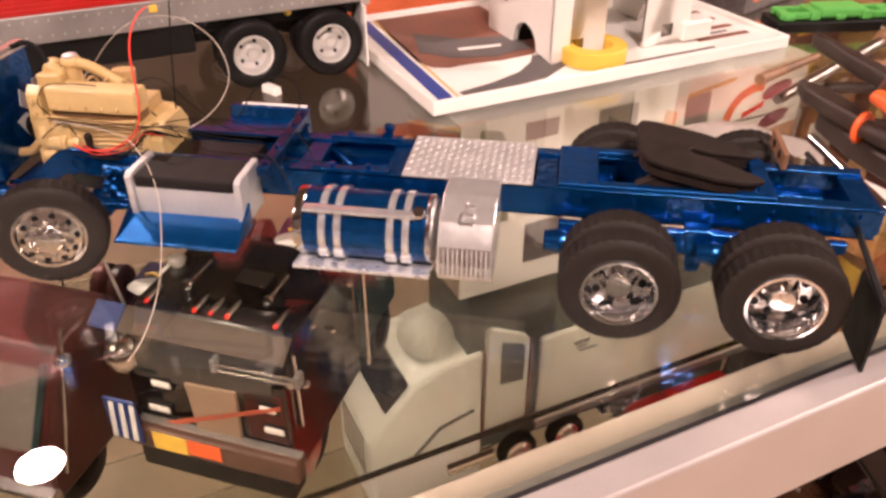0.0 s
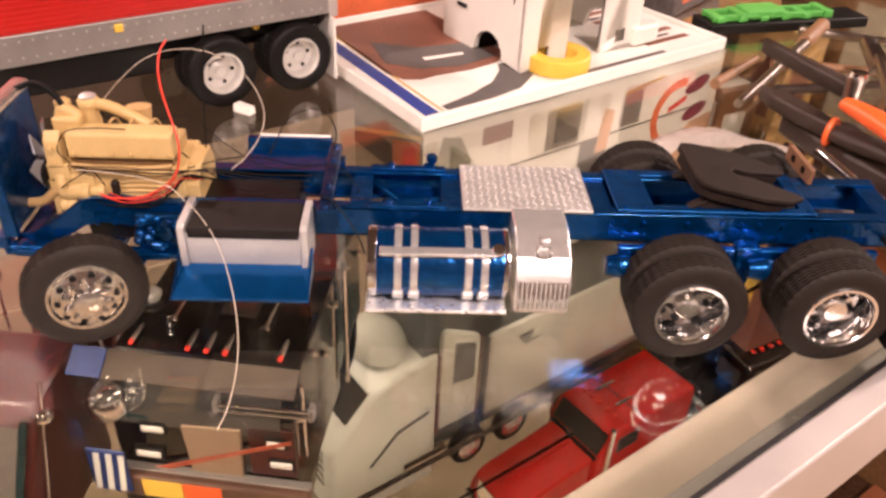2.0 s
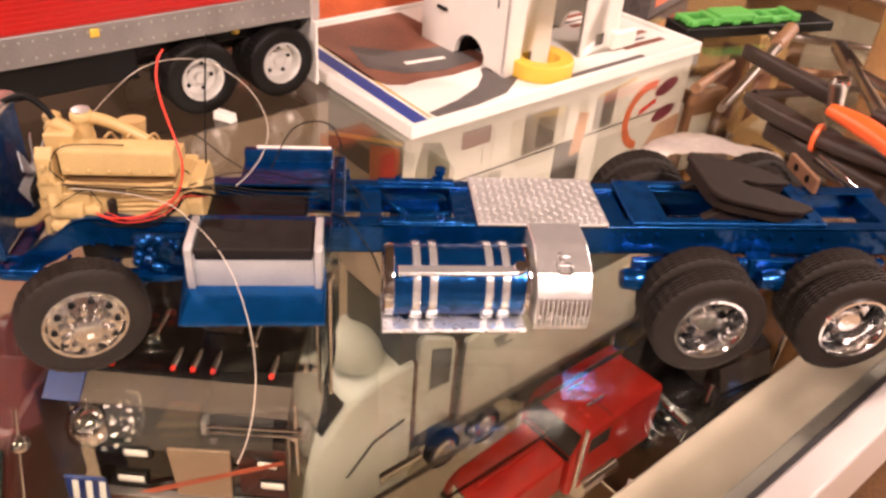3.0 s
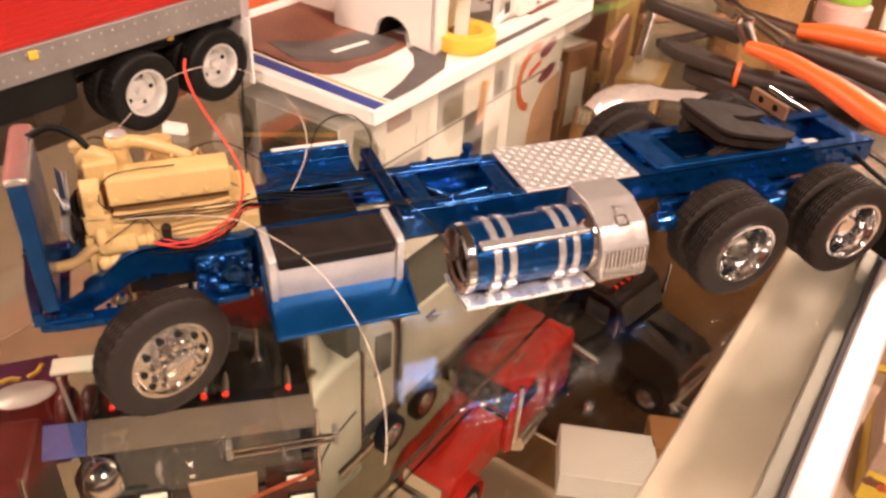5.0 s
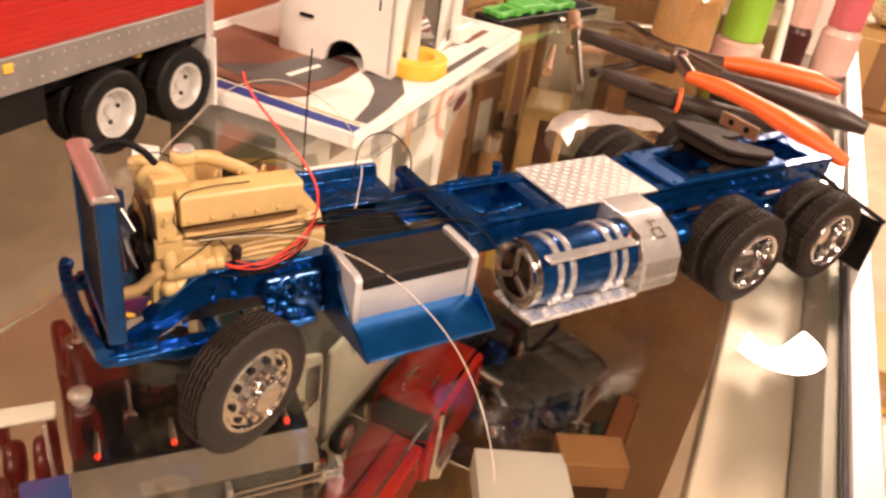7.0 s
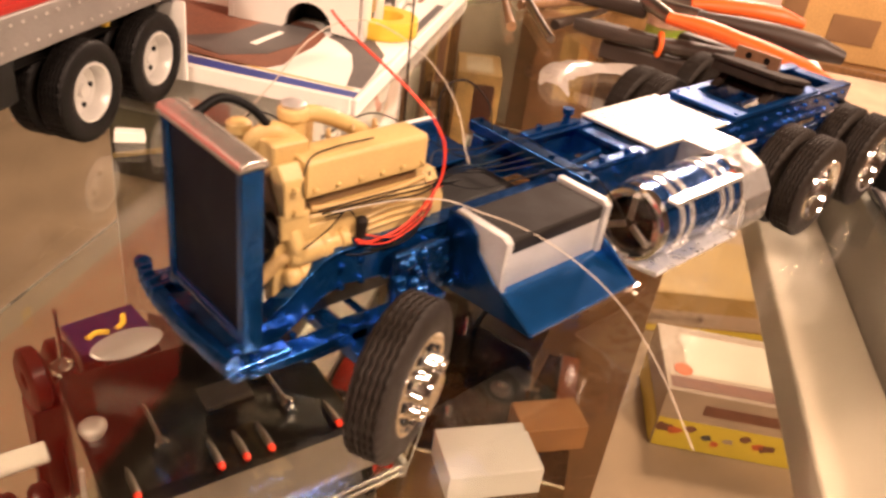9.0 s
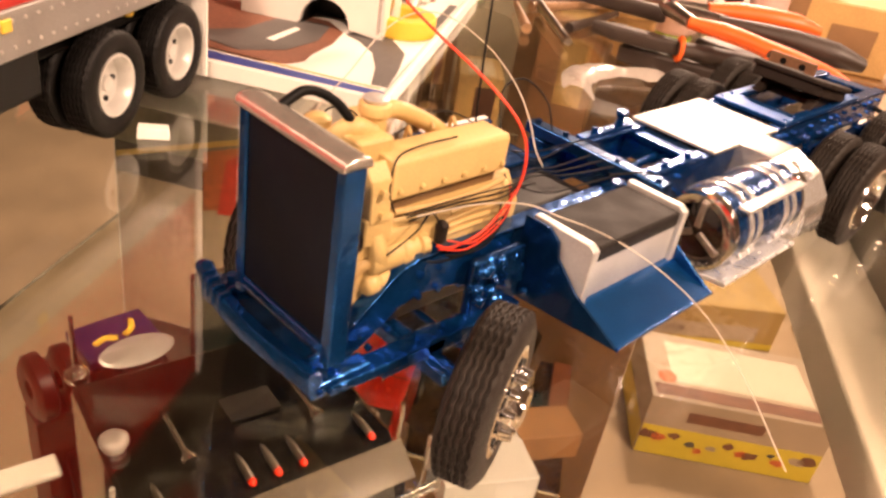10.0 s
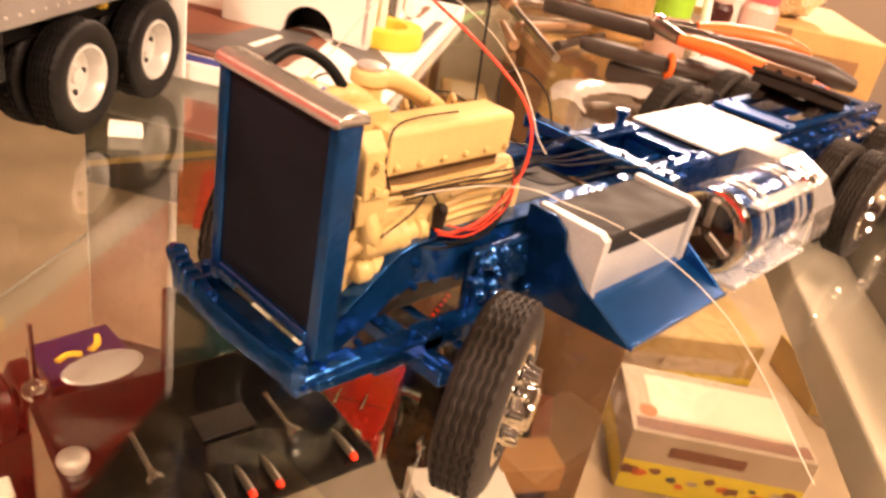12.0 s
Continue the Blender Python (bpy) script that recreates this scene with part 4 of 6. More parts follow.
part("side_rail", rail_t, ALU_DULL, trailer, "silver lower rail with rivets")
riv = bmesh.new()
for k in range(110):
    x = 1.18 - k * 0.155
    for z in (1.16, 1.36):
        rod((x, -1.052, z), (x, -1.066, z), 0.014, 6, bm=riv)
tagged(part("rivets", riv, ALU, trailer), kind="stuff")
part("rear_post", box(1.15, 1.30, -1.07, 1.35, 1.0, 4.32, 0.02), ALU, trailer)
for k in range(5):
    part("marker_lamp", box(-1.90 - 2.9 * k, -1.79 - 2.9 * k, -1.08, -1.05, 1.29, 1.39, 0.012), YELLOW, trailer, "amber marker lamp")
part("marker_lamp", turned([(0.0, -0.05), (0.05, -0.03), (0.06, 0.0), (0.05, 0.05), (0.0, 0.06)], "z", 12, (0.05, -0.90, 1.0)), YELLOW, trailer, "amber marker lamp")
part("bogie_frame", box(-1.3, 1.1, -0.55, 0.8, 0.62, 1.06, 0.03), BLACK, trailer)
# full-width black frames also fill in the shade under the trailer
part("underframe", box(-16, -1.35, -0.95, 1.2, 0.62, 1.06, 0.03), BLACK, trailer)
part("rear_underframe", box(-1.34, 1.12, -0.85, 1.1, 0.85, 1.058, 0.03), BLACK, trailer)
part("mud_flap", box(1.16, 1.19, -1.18, -0.55, 0.08, 1.02, 0.006), WHITE_CARD, trailer, "white mud flap")
RIM_TRAILER = as_mesh("rim", turned([(0.30, -0.10), (0.295, -0.13), (0.27, -0.13), (0.255, -0.10), (0.235, 0.02), (0.16, 0.05), (0.12, 0.02), (0.08, 0.01), (0.07, -0.04), (0.0, -0.05)], "y", 32), RIM_PAINT)
HOLES_TRAILER = as_mesh("hand_hole_ring", rim_holes(0.185, 0.025, 0.028, 5), BLACK)
TYRE_DARK = as_mesh("tyre", tyre_mesh(), RUBBER_DARK)
for x in (-0.58, 0.62):
    for y, flip in ((-1.02, 1), (-0.68, 0), (1.3, -1)):
        hub = new("wheel")
        hub.empty_display_size = 0.005
        hub.matrix_basis = pose(x * U, y * U, 0.505 * U, 0, 0, 180 if flip < 0 else 0)
        hub.parent = trailer
        shared("tyre", TYRE_DARK, hub, turn=(0, 40 * x, 0))
        if flip:
            shared("rim", RIM_TRAILER, hub, turn=(0, 30 + 50 * x, 0), label="silver rim")
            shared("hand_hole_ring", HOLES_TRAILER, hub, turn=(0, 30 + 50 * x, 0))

# card tray, an upturned kit box lid
tray = thing("card_tray", at_case(0.5, 6.15), "shallow white card tray with printed inside", "tray", turn=(0, 0, EDGE))
LX, LY, LH = 6.6, 4.2, 0.21
part("bottom", box(0.05, LX - 0.05, 0.05, LY - 0.05, 0.0, 0.05, 0.0), WHITE_CARD, tray)
rim = bmesh.new()
for x0, x1, y0, y1 in ((0, LX, 0, 0.08), (0, LX, LY - 0.08, LY), (0, 0.08, 0.082, LY - 0.082), (LX - 0.08, LX, 0.082, LY - 0.082)):
    quadbox(rim, x0, x1, y0, y1, 0.0, LH, 0.02)
part("rim", rim, WHITE_CARD, tray, "white folded rim")
inside = LH - 0.07
part("sheet", box(0.085, LX - 0.085, 0.085, LY - 0.085, 0.055, inside, 0.004), WHITE_CARD, tray, "printed inner sheet")


def ink(points, material, z=inside, name="print"):
    return part(name, prism(points, "z", z + 0.002, z + 0.008), material, tray)


ink([(0.17, 0.12), (0.40, 0.12), (0.56, 4.0), (0.33, 4.0)], INK_BLUE)
ink([(0.47, 0.20), (0.50, 0.20), (0.70, 4.0), (0.64, 4.0)], OCHRE_INK)
# the brown picture with its curved lower edge
ink([(0.70, 4.0), (0.60, 2.9), (0.52, 1.75), (0.62, 1.42), (0.86, 1.28), (1.15, 1.30), (1.75, 1.22), (2.35, 1.26), (2.75, 1.6), (2.80, 4.0)], INK_BROWN)
ink([(0.72, 2.1), (1.10, 1.62), (1.75, 1.42), (2.5, 1.5), (2.5, 2.2), (1.6, 2.4), (1.0, 3.0)], INK_GREY, inside + 0.007)
ink([(1.34, 1.88), (2.05, 1.78), (2.09, 1.87), (1.36, 1.99)], WHITE_CARD, inside + 0.014, "white_bar")
# the dark sweep that runs from the wheel arch down to the corner
ink([(2.30, 1.20), (2.12, 0.95), (1.75, 0.66), (1.2, 0.46), (0.56, 0.33), (0.58, 0.13), (1.25, 0.17), (2.0, 0.27), (2.55, 0.60), (2.70, 1.1)], INK_GREY)
ink([(2.9, 0.15), (5.2, 0.15), (5.2, 0.28), (2.9, 0.28)], INK_GREY)
for k in range(6):
    ink([(5.15, 0.55 + 0.42 * k), (6.25, 0.55 + 0.42 * k), (6.25, 0.68 + 0.42 * k), (5.15, 0.68 + 0.42 * k)], INK_BROWN)
    ink([(5.15, 0.78 + 0.42 * k), (5.95, 0.78 + 0.42 * k), (5.95, 0.84 + 0.42 * k), (5.15, 0.84 + 0.42 * k)], INK_GREY)
tape = turned([(0.30, 0.0), (0.52, 0.0), (0.53, 0.03), (0.53, 0.24), (0.51, 0.26), (0.31, 0.26), (0.30, 0.24)], "z", 36, closed=True)
solid("tape_roll", tape, YELLOW, "yellow masking tape roll under the white cab", "tape roll", at=at_case(3.55, 6.78, GZ + inside + 0.01))

# near-black colour paints in the shade of side windows that aren't cut
OPENING_SHADE = surface("cab_opening_shade", (0.05, 0.04, 0.035), 0.3, 0, 900, 0.2, 0.05)
# white cab shell standing on the lid
CZ = GZ + inside + 0.012
cab = thing("cab_shell", at_case(2.85, 6.85, CZ), "bare white plastic cab shell with open windows", "model cab", turn=(0, 0, EDGE))


def plate_with_holes(w, h, holes, t, bm=None):
    """An upright plate in x and z, thickness t along y, with rectangular holes (x0, x1, z0, z1)."""
    bm = bm or bmesh.new()
    xs = sorted({0, w, *(v for q in holes for v in q[:2])})
    zs = sorted({0, h, *(v for q in holes for v in q[2:])})
    for xa, xb in zip(xs, xs[1:]):
        for za, zb in zip(zs, zs[1:]):
            mx, mz = (xa + xb) / 2, (za + zb) / 2
            if not any(q[0] < mx < q[1] and q[2] < mz < q[3] for q in holes):
                quadbox(bm, xa, xb, 0, t, za, zb)
    bmesh.ops.remove_doubles(bm, verts=bm.verts, dist=1e-4)
    return bm


part("front_panel", plate_with_holes(2.65, 2.9, [(0.95, 1.75, 0.0, 1.25), (0.30, 2.35, 1.75, 2.5), (0.32, 0.58, 0.12, 0.34), (2.08, 2.34, 0.12, 0.34)], 0.09), WHITE, cab)
arch_line = [(0.85 + 0.36 * math.cos(a), 0.05 + 0.36 * math.sin(a)) for a in (math.pi * (1 - k / 10) for k in range(11))]
side_line = [(0.092, 0.0), (0.49, 0.05), *arch_line[1:-1], (1.21, 0.05), (1.25, 0.0), (1.998, 0.0), (1.998, 2.9), (0.092, 2.9)]
for x in (0.0, 2.56):
    part("side_panel", prism(side_line, "x", x, x + 0.09), WHITE, cab)
    # dark panel in place of the shaded opening
    part("side_window", box(x - 0.004, x + 0.094, 0.95, 1.7, 1.7, 2.45, 0.004), OPENING_SHADE, cab)
    part("door_handle", box(x - 0.03 if x == 0 else x + 0.09, x if x == 0 else x + 0.12, 1.45, 1.7, 0.62, 0.68, 0.01), BLACK, cab)
    part("seam", box(x - 0.003, x + 0.093, 0.28, 0.32, 1.0, 1.35), BLACK, cab)
part("back_panel", box(0, 2.65, 2.0, 2.09, 0, 2.9, 0.01), WHITE, cab)
part("roof", box(-0.02, 2.67, -0.02, 2.11, 2.9, 3.0, 0.03), WHITE, cab)
part("wheel_well", turned([(0.355, 0.0), (0.355, 0.6), (0.0, 0.6)], "x", 24), BLACK, cab, at=(0.092, 0.85, 0.05))
part("bumper_end", box(2.45, 3.05, -0.12, 0.3, 0.02, 0.34, 0.04), WHITE, cab)

# ---- shelves under the glass ----
shelf_glass = clear("shelf_glass", (0.84, 0.87, 0.82))
for name, u0, u1, v0, v1, z in (("upper_shelf", -16, 13.98, 4.9, 12.38, -5.2), ("middle_shelf", -16, 14, 7.25, 12.38, -10.6), ("lower_shelf", -16, 8.2, 1.7, 12.38, -12.9)):
    sh = part(name, box(u0, u1, v0, v1, z - 0.16, z, 0), shelf_glass, case, "clear glass shelf")
    sh.visible_shadow = False
part("shelf_board", box(8.21, 13.98, 1.7, 12.38, -13.1, -12.9, 0.02), surface("dark_brown_shelf_board", (0.048, 0.022, 0.010), 0.25, 0, 260, 0.4, 0.2, 0.2, 14), case, "dark brown shelf board")

MAROON = surface("maroon_paint", (0.045, 0.006, 0.004), 0.35, 0.0, 900, 0.25, 0.1, 0.10)
PURPLE = surface("purple_paint", (0.022, 0.012, 0.072), 0.3, 0.1, 900, 0.2, 0.1, 0.5)
RED_GLOSS = surface("red_model_paint", (0.55, 0.022, 0.012), 0.2, 0.05, 900, 0.12, 0.08, 0.6)
BLACK_GLOSS = surface("black_model_paint", (0.005, 0.004, 0.004), 0.08, 0.0, 900, 0.2, 0.03, 1.0, spec=0.5)
BLACK_GLOSS.node_tree.nodes["Principled BSDF"].inputs["Coat IOR"].default_value = 1.6
END_WOOD = surface("golden_brown_wood", (0.20, 0.10, 0.038), 0.3, 0, 200, 0.45, 0.15, 0.3, 9)
part("pale_panel", box(13.96, 13.985, 5.7, 7.4, -5.1, -0.6, 0.0), surface("faded_pale_board", (0.46, 0.40, 0.31), 0.5, 0, 200, 0.2, 0.05, 0.2, 8), case, "pale board on the end panel")
part("end_panel", box(14.0, 14.25, 0.0, 12.38, -22.3, -0.2, 0.03), END_WOOD, case, "golden brown wooden end panel")
SMOKE = surface("smoked_window", (0.05, 0.045, 0.04), 0.12, 0.0, 900, 0.2, 0.05, 0.4)
LENS_RED = surface("red_lamp_lens", (0.75, 0.04, 0.015), 0.25, 0, 900, 0.1, 0.1)
BONE = surface("white_model_paint", (0.78, 0.76, 0.68), 0.35, 0, 900, 0.05, 0.06)

NAVY = surface("navy_paint", (0.012, 0.035, 0.17), 0.3, 0, 900, 0.2, 0.1, 0.4)
VISOR = surface("glossy_grey_visor", (0.14, 0.112, 0.09), 0.07, 0.2, 500, 0.06, 0.0, 1.0, 40)
TEAL_DARK = surface("dark_teal_paint", (0.008, 0.030, 0.032), 0.22, 0.2, 900, 0.3, 0.1, 0.6)
INK_TAN = surface("tan_plate_paint", (0.27, 0.185, 0.118), 0.4, 0, 900, 0.15, 0.1)
# black cab-over truck with cab lamps and air horns, its roof just under the glass
SH1 = GZ - 5.19
cabover = thing("black_truck_model", (-5.17, 1.93, SH1), "glossy black cab-over model truck with red cab lamps", "model truck", turn=(0, 0, -8))
body = prism([(0.0, 0.55), (0.0, 2.3), (0.12, 2.55), (0.5, 2.92), (2.4, 2.92), (2.5, 2.8), (2.5, 0.55)], "x", -1.25, 1.25, 0.05)
part("cab", body, BLACK_GLOSS, cabover)
part("sun_visor", prism([(0.05, 2.68), (0.36, 2.90), (0.36, 2.93), (0.03, 2.71)], "x", -1.27, 1.27, 0.006), VISOR, cabover, "polished steel visor")
part("sun_visor", prism([(0.05, 2.68), (0.36, 2.90), (0.36, 2.93), (0.03, 2.71)], "x", -1.74, -1.28, 0.006), NAVY, cabover, "blue visor end")
part("mirror", turned([(0.0, -0.28), (0.16, -0.25), (0.27, -0.10), (0.27, 0.08), (0.18, 0.23), (0.0, 0.29)], "z", 24), CHROME, cabover, "chrome dome", at=(-1.16, -0.06, 2.42))
part("mirror_bracket", rod((-1.16, 0.10, 2.42), (-1.22, 0.20, 2.0), 0.03, 8), CHROME, cabover)
part("windscreen", prism([(-0.012, 2.02), (-0.012, 2.29), (0.105, 2.545), (0.32, 2.745), (0.30, 2.76), (0.09, 2.56), (-0.03, 2.30), (-0.03, 2.02)], "x", -1.08, 1.08), SMOKE, cabover)
part("wiper", rod((-0.5, -0.03, 2.1), (0.1, 0.13, 2.58), 0.012, 6), BLACK, cabover)
for z in (2.46, 2.56):
    part("grab_bar", rod((0.26, -0.04, z), (1.50, -0.04, z + 0.05), 0.024, 10), CHROME, cabover)
part("grab_bracket", box(0.22, 0.29, -0.06, 0.10, 2.42, 2.62, 0.01), ALU_DULL, cabover)
part("grab_bracket", box(1.46, 1.53, -0.06, 0.10, 2.45, 2.66, 0.01), ALU_DULL, cabover)
part("number_panel", prism([(-0.20, 1.2), (0.50, 1.2), (0.54, 2.14), (-0.26, 2.10)], "y", -0.07, -0.005, 0.01), INK_TAN, cabover, "tan front panel")
for x, z, w in ((-0.66, 1.97, 0.15), (-0.79, 1.47, 0.17), (1.05, 1.56, 0.15), (1.0, 1.95, 0.12)):
    cell = part("headlamp", box(x - w - 0.03, x + w + 0.03, -0.05, 0.02, z - 0.10, z + 0.10, 0.01), BLACK, cabover)
    part("lens", box(x - w, x + w, -0.075, -0.045, z - 0.055, z + 0.055, 0.02), WHITE, cell, "white lamp lens")
part("marker", box(-0.98, -0.70, -0.05, -0.005, 2.12, 2.19, 0.01), TEAL_DARK, cabover, "teal marker")
part("cheek", box(0.62, 1.24, -0.03, -0.004, 1.30, 2.2, 0.02), MAROON, cabover, "maroon cheek panel")
# orange line painted on in place of a reflection in the glass
part("painted_reflection", prism([(-1.04, 1.02), (1.22, 2.02), (1.22, 2.09), (-1.04, 1.12)], "y", -0.086, -0.078), surface("orange_line_colour", (0.36, 0.075, 0.03), 0.5, 0, 900, 0.2, 0.05), cabover, "thin dull orange reflection painted across the front")
bumper = part("bumper", box(-1.3, 1.45, -0.26, 0.0, 0.80, 1.22, 0.05), surface("dull_brown_bumper", (0.10, 0.05, 0.03), 0.35, 0, 900, 0.3, 0.1, 0.2), cabover, "brown bumper")
part("bumper_cap", box(-0.86, -0.30, -0.272, -0.258, 0.86, 1.19, 0.006), YELLOW, bumper, "yellow bumper patch")
part("bumper_cap", box(-0.29, 0.25, -0.272, -0.258, 0.90, 1.19, 0.006), ORANGE, bumper, "orange bumper patch")
part("bumper_trim", box(-1.3, 1.45, -0.15, -0.02, 1.222, 1.25, 0.008), ALU_DULL, bumper)
badge = part("side_badge", box(-1.52, -0.98, -0.33, -0.27, 0.95, 1.75, 0.03), NAVY, cabover, "navy and white striped panel")
for k in range(3):
    part("stripe", prism([(-1.48 + 0.17 * k, 1.0), (-1.40 + 0.17 * k, 1.0), (-1.32 + 0.17 * k, 1.70), (-1.40 + 0.17 * k, 1.70)], "y", -0.342, -0.332), BONE, badge)
part("badge_arm", box(-1.30, -1.15, -0.27, 0.02, 1.2, 1.35, 0.02), BLACK, cabover)
part("valance", box(-1.2, 1.3, -0.20, 0.2, 0.35, 0.79, 0.04), BLACK, cabover)
for x in (-0.95, 0.95):
    part("mirror_arm", rod((x * 1.36, 0.3, 1.4), (x * 1.36, 0.3, 2.7), 0.03, 8), CHROME, cabover)
    part("steer_wheel_rim", turned([(0.0, -0.20), (0.18, -0.20), (0.22, -0.17), (0.30, -0.17), (0.32, -0.14), (0.32, 0.0), (0.0, 0.0)], "x", 24), CHROME, cabover, "chrome rim", at=(x * 1.30, 0.55, 0.51), turn=(0, 0, 0 if x > 0 else 180))
for x in (-1.0, -0.24, 0.01, 0.26, 0.99):
    bullet = turned([(0.0, 0.0), (0.034, 0.01), (0.037, 0.08), (0.036, 0.22), (0.022, 0.34), (0.0, 0.40)], "y", 14)
    lampob = part("cab_lamp", bullet, STEEL, cabover, at=(x, 0.46, 2.98))
    part("lens", turned([(0.0, -0.04), (0.025, -0.03), (0.038, 0.0), (0.038, 0.03)], "y", 14), LENS_RED, lampob, "red lens")
for x in (-0.63, 0.64):
    horn = turned([(0.0, -0.02), (0.075, -0.01), (0.085, 0.03), (0.06, 0.09), (0.03, 0.16), (0.024, 0.6), (0.035, 0.64), (0.0, 0.66)], "y", 16)
    part("air_horn", horn, CHROME, cabover, "chrome horn", at=(x, 0.90, 3.0))
part("roof_dome", turned([(0.10, 0.0), (0.10, 0.06), (0.13, 0.07), (0.13, 0.11), (0.10, 0.14), (0.05, 0.155), (0.0, 0.16)], "z", 22), SILVER, cabover, "silver roof dome", at=(-1.13, 1.44, 2.925))
part("side_post", rod((-1.43, 0.54, 2.50), (-1.43, 0.36, 3.62), 0.022, 10), ALU, cabover, "thin pale post")
part("post_bracket", rod((-1.44, 0.54, 2.52), (-1.22, 0.54, 2.46), 0.025, 8), CHROME, cabover)
part("roof_hatch", box(-0.1, 0.42, 1.25, 1.6, 2.925, 2.96, 0.012), BROWN_BLACK, cabover)
for x in (-1.05, 1.05):
    for y in (0.8, 3.6):
        shared("tyre", TYRE_DARK, cabover, at=(x, y, 0.51), turn=(0, 0, 90))
part("chassis", box(-0.5, 0.5, 2.5, 5.2, 0.5, 0.9, 0.03), BLACK, cabover)
# chrome and teal fittings along the black truck's right side
part("side_deflector", prism([(2.55, 0.8), (2.55, 2.75), (3.0, 2.95), (4.3, 2.6), (4.3, 0.8)], "x", 0.62, 1.22, 0.05), TEAL_DARK, cabover, "dark teal deflector")
for x, y, z in ((1.31, 0.10, 2.35), (1.33, 0.45, 2.05), (1.30, 0.9, 2.75), (1.29, 1.5, 2.2), (1.05, 2.7, 2.95), (1.27, 3.1, 2.6), (0.75, 3.5, 2.93), (1.27, 3.9, 2.3), (1.28, 2.2, 2.55)):
    part("fitting", turned([(0.0, -0.06), (0.045, -0.05), (0.065, -0.02), (0.065, 0.03), (0.045, 0.05), (0.0, 0.06)], "z", 12, (x, y, z)), CHROME, cabover, "small chrome fitting")
part("exhaust_stack", rod((1.34, 2.62, 0.6), (1.34, 2.62, 2.9), 0.035, 12), CHROME, cabover, "thin chrome pipe")



def parts_truck(at, turn, label, h=2.1):
    """A half-built model: purple bed with yellow marks, maroon tyres, grey oval lid, chrome post."""
    t = thing("tow_truck_model", at, label, "model truck", turn=(0, 0, turn))
    bed = part("bed", box(-0.45, 0.45, -0.05, 0.62, 0.3, h - 0.16, 0.04), MAROON, t)
    part("bed_plate", box(-0.47, 0.47, -0.07, 0.64, h - 0.155, h, 0.03), PURPLE, bed, "purple plate")
    part("bed_front", box(-0.45, 0.50, -0.70, -0.42, 0.3, h - 0.3, 0.04), PURPLE, t)
    for way in ([(-0.30, 0.18, h + 0.01), (-0.16, 0.24, h + 0.01), (-0.02, 0.18, h + 0.01)], [(0.08, 0.2, h + 0.01), (0.2, 0.28, h + 0.01), (0.26, 0.42, h + 0.01)]):
        part("mark", hose(way, 0.04, 6, 5), YELLOW, t, "yellow painted mark")
    part("lid_stand", box(-0.2, 0.3, -0.36, -0.06, 0.0, h - 0.02, 0.03), MAROON, t)
    oval = turned([(0.0, 0.0), (0.40, 0.0), (0.43, 0.03), (0.40, 0.05), (0.0, 0.06)], "z", 30)
    bmesh.ops.scale(oval, vec=(1.05, 0.62, 1), verts=oval.verts)
    part("oval_lid", oval, BRUSHED, t, "grey oval lid", at=(0.04, -0.22, h + 0.04))
    part("post", rod((-0.98, -1.25, 0.0), (-0.96, -1.0, 3.55), 0.028, 10), CHROME, t)
    part("knob", turned([(0.0, -0.12), (0.07, -0.10), (0.12, -0.03), (0.12, 0.04), (0.05, 0.10), (0.0, 0.12)], "z", 16), CHROME, t, at=(-0.97, -1.07, 2.86))
    for x in (-1.02, -0.70):
        part("stacked_tyre", turned([(0.12, -0.10), (0.32, -0.12), (0.40, -0.07), (0.40, 0.07), (0.32, 0.12), (0.12, 0.10)], "x", 26, closed=True), MAROON, t, at=(x, 0.0, h - 0.15))
    part("tyre_stand", box(-1.15, -0.55, -0.2, 0.2, 0.0, h - 0.5, 0.03), MAROON, t)
    return t


parts_truck((-4.97, 5.75, SH1), 0, "purple half-built model with yellow mark and maroon tyres")
parts_truck((-7.55, 5.08, SH1), 0, "purple half-built model beside the white stand", 1.3)
stand_ob = thing("slotted_stand", (-7.0, 4.36, SH1), "white plastic stand behind two maroon tyres", "stand", turn=(0, 0, -8))
part("plate", box(0, 0.70, 0, 0.30, 2.02, 2.10, 0.03), BONE, stand_ob)
for x, y in ((0.03, 0.03), (0.57, 0.03), (0.03, 0.18), (0.57, 0.18)):
    part("leg", box(x, x + 0.1, y, y + 0.1, 0.0, 2.02, 0.01), MAROON, stand_ob)
for x in (0.20, 0.52):
    part("tyre", turned([(0.12, -0.09), (0.25, -0.11), (0.31, -0.06), (0.31, 0.06), (0.25, 0.11), (0.12, 0.09)], "x", 24, closed=True), MAROON, stand_ob, "maroon tyre", at=(x, -0.275, 1.66))
side_truck = thing("maroon_truck_model", (-8.10, 1.78, SH1), "dark maroon model truck cab with sloping grey windscreen", "model truck", turn=(0, 0, -6))
part("cab", prism([(-0.75, 0.5), (-0.75, 1.35), (-0.12, 2.45), (0.05, 2.66), (0.30, 2.74), (1.20, 2.74), (1.30, 2.66), (1.30, 0.5)], "x", -1.05, 1.05, 0.06), MAROON, side_truck)
part("windscreen", prism([(-0.735, 1.42), (-0.155, 2.43), (-0.175, 2.445), (-0.755, 1.435)], "x", -0.90, 0.86), surface("grey_tinted_windscreen", (0.12, 0.105, 0.09), 0.12, 0.0, 300, 0.2, 0.02, 0.6, 12), side_truck, "grey tinted windscreen")
part("pillar", rod((0.93, -0.80, 1.40), (0.93, -0.13, 2.52), 0.05, 10), TEAL_DARK, side_truck, "dark teal pillar")
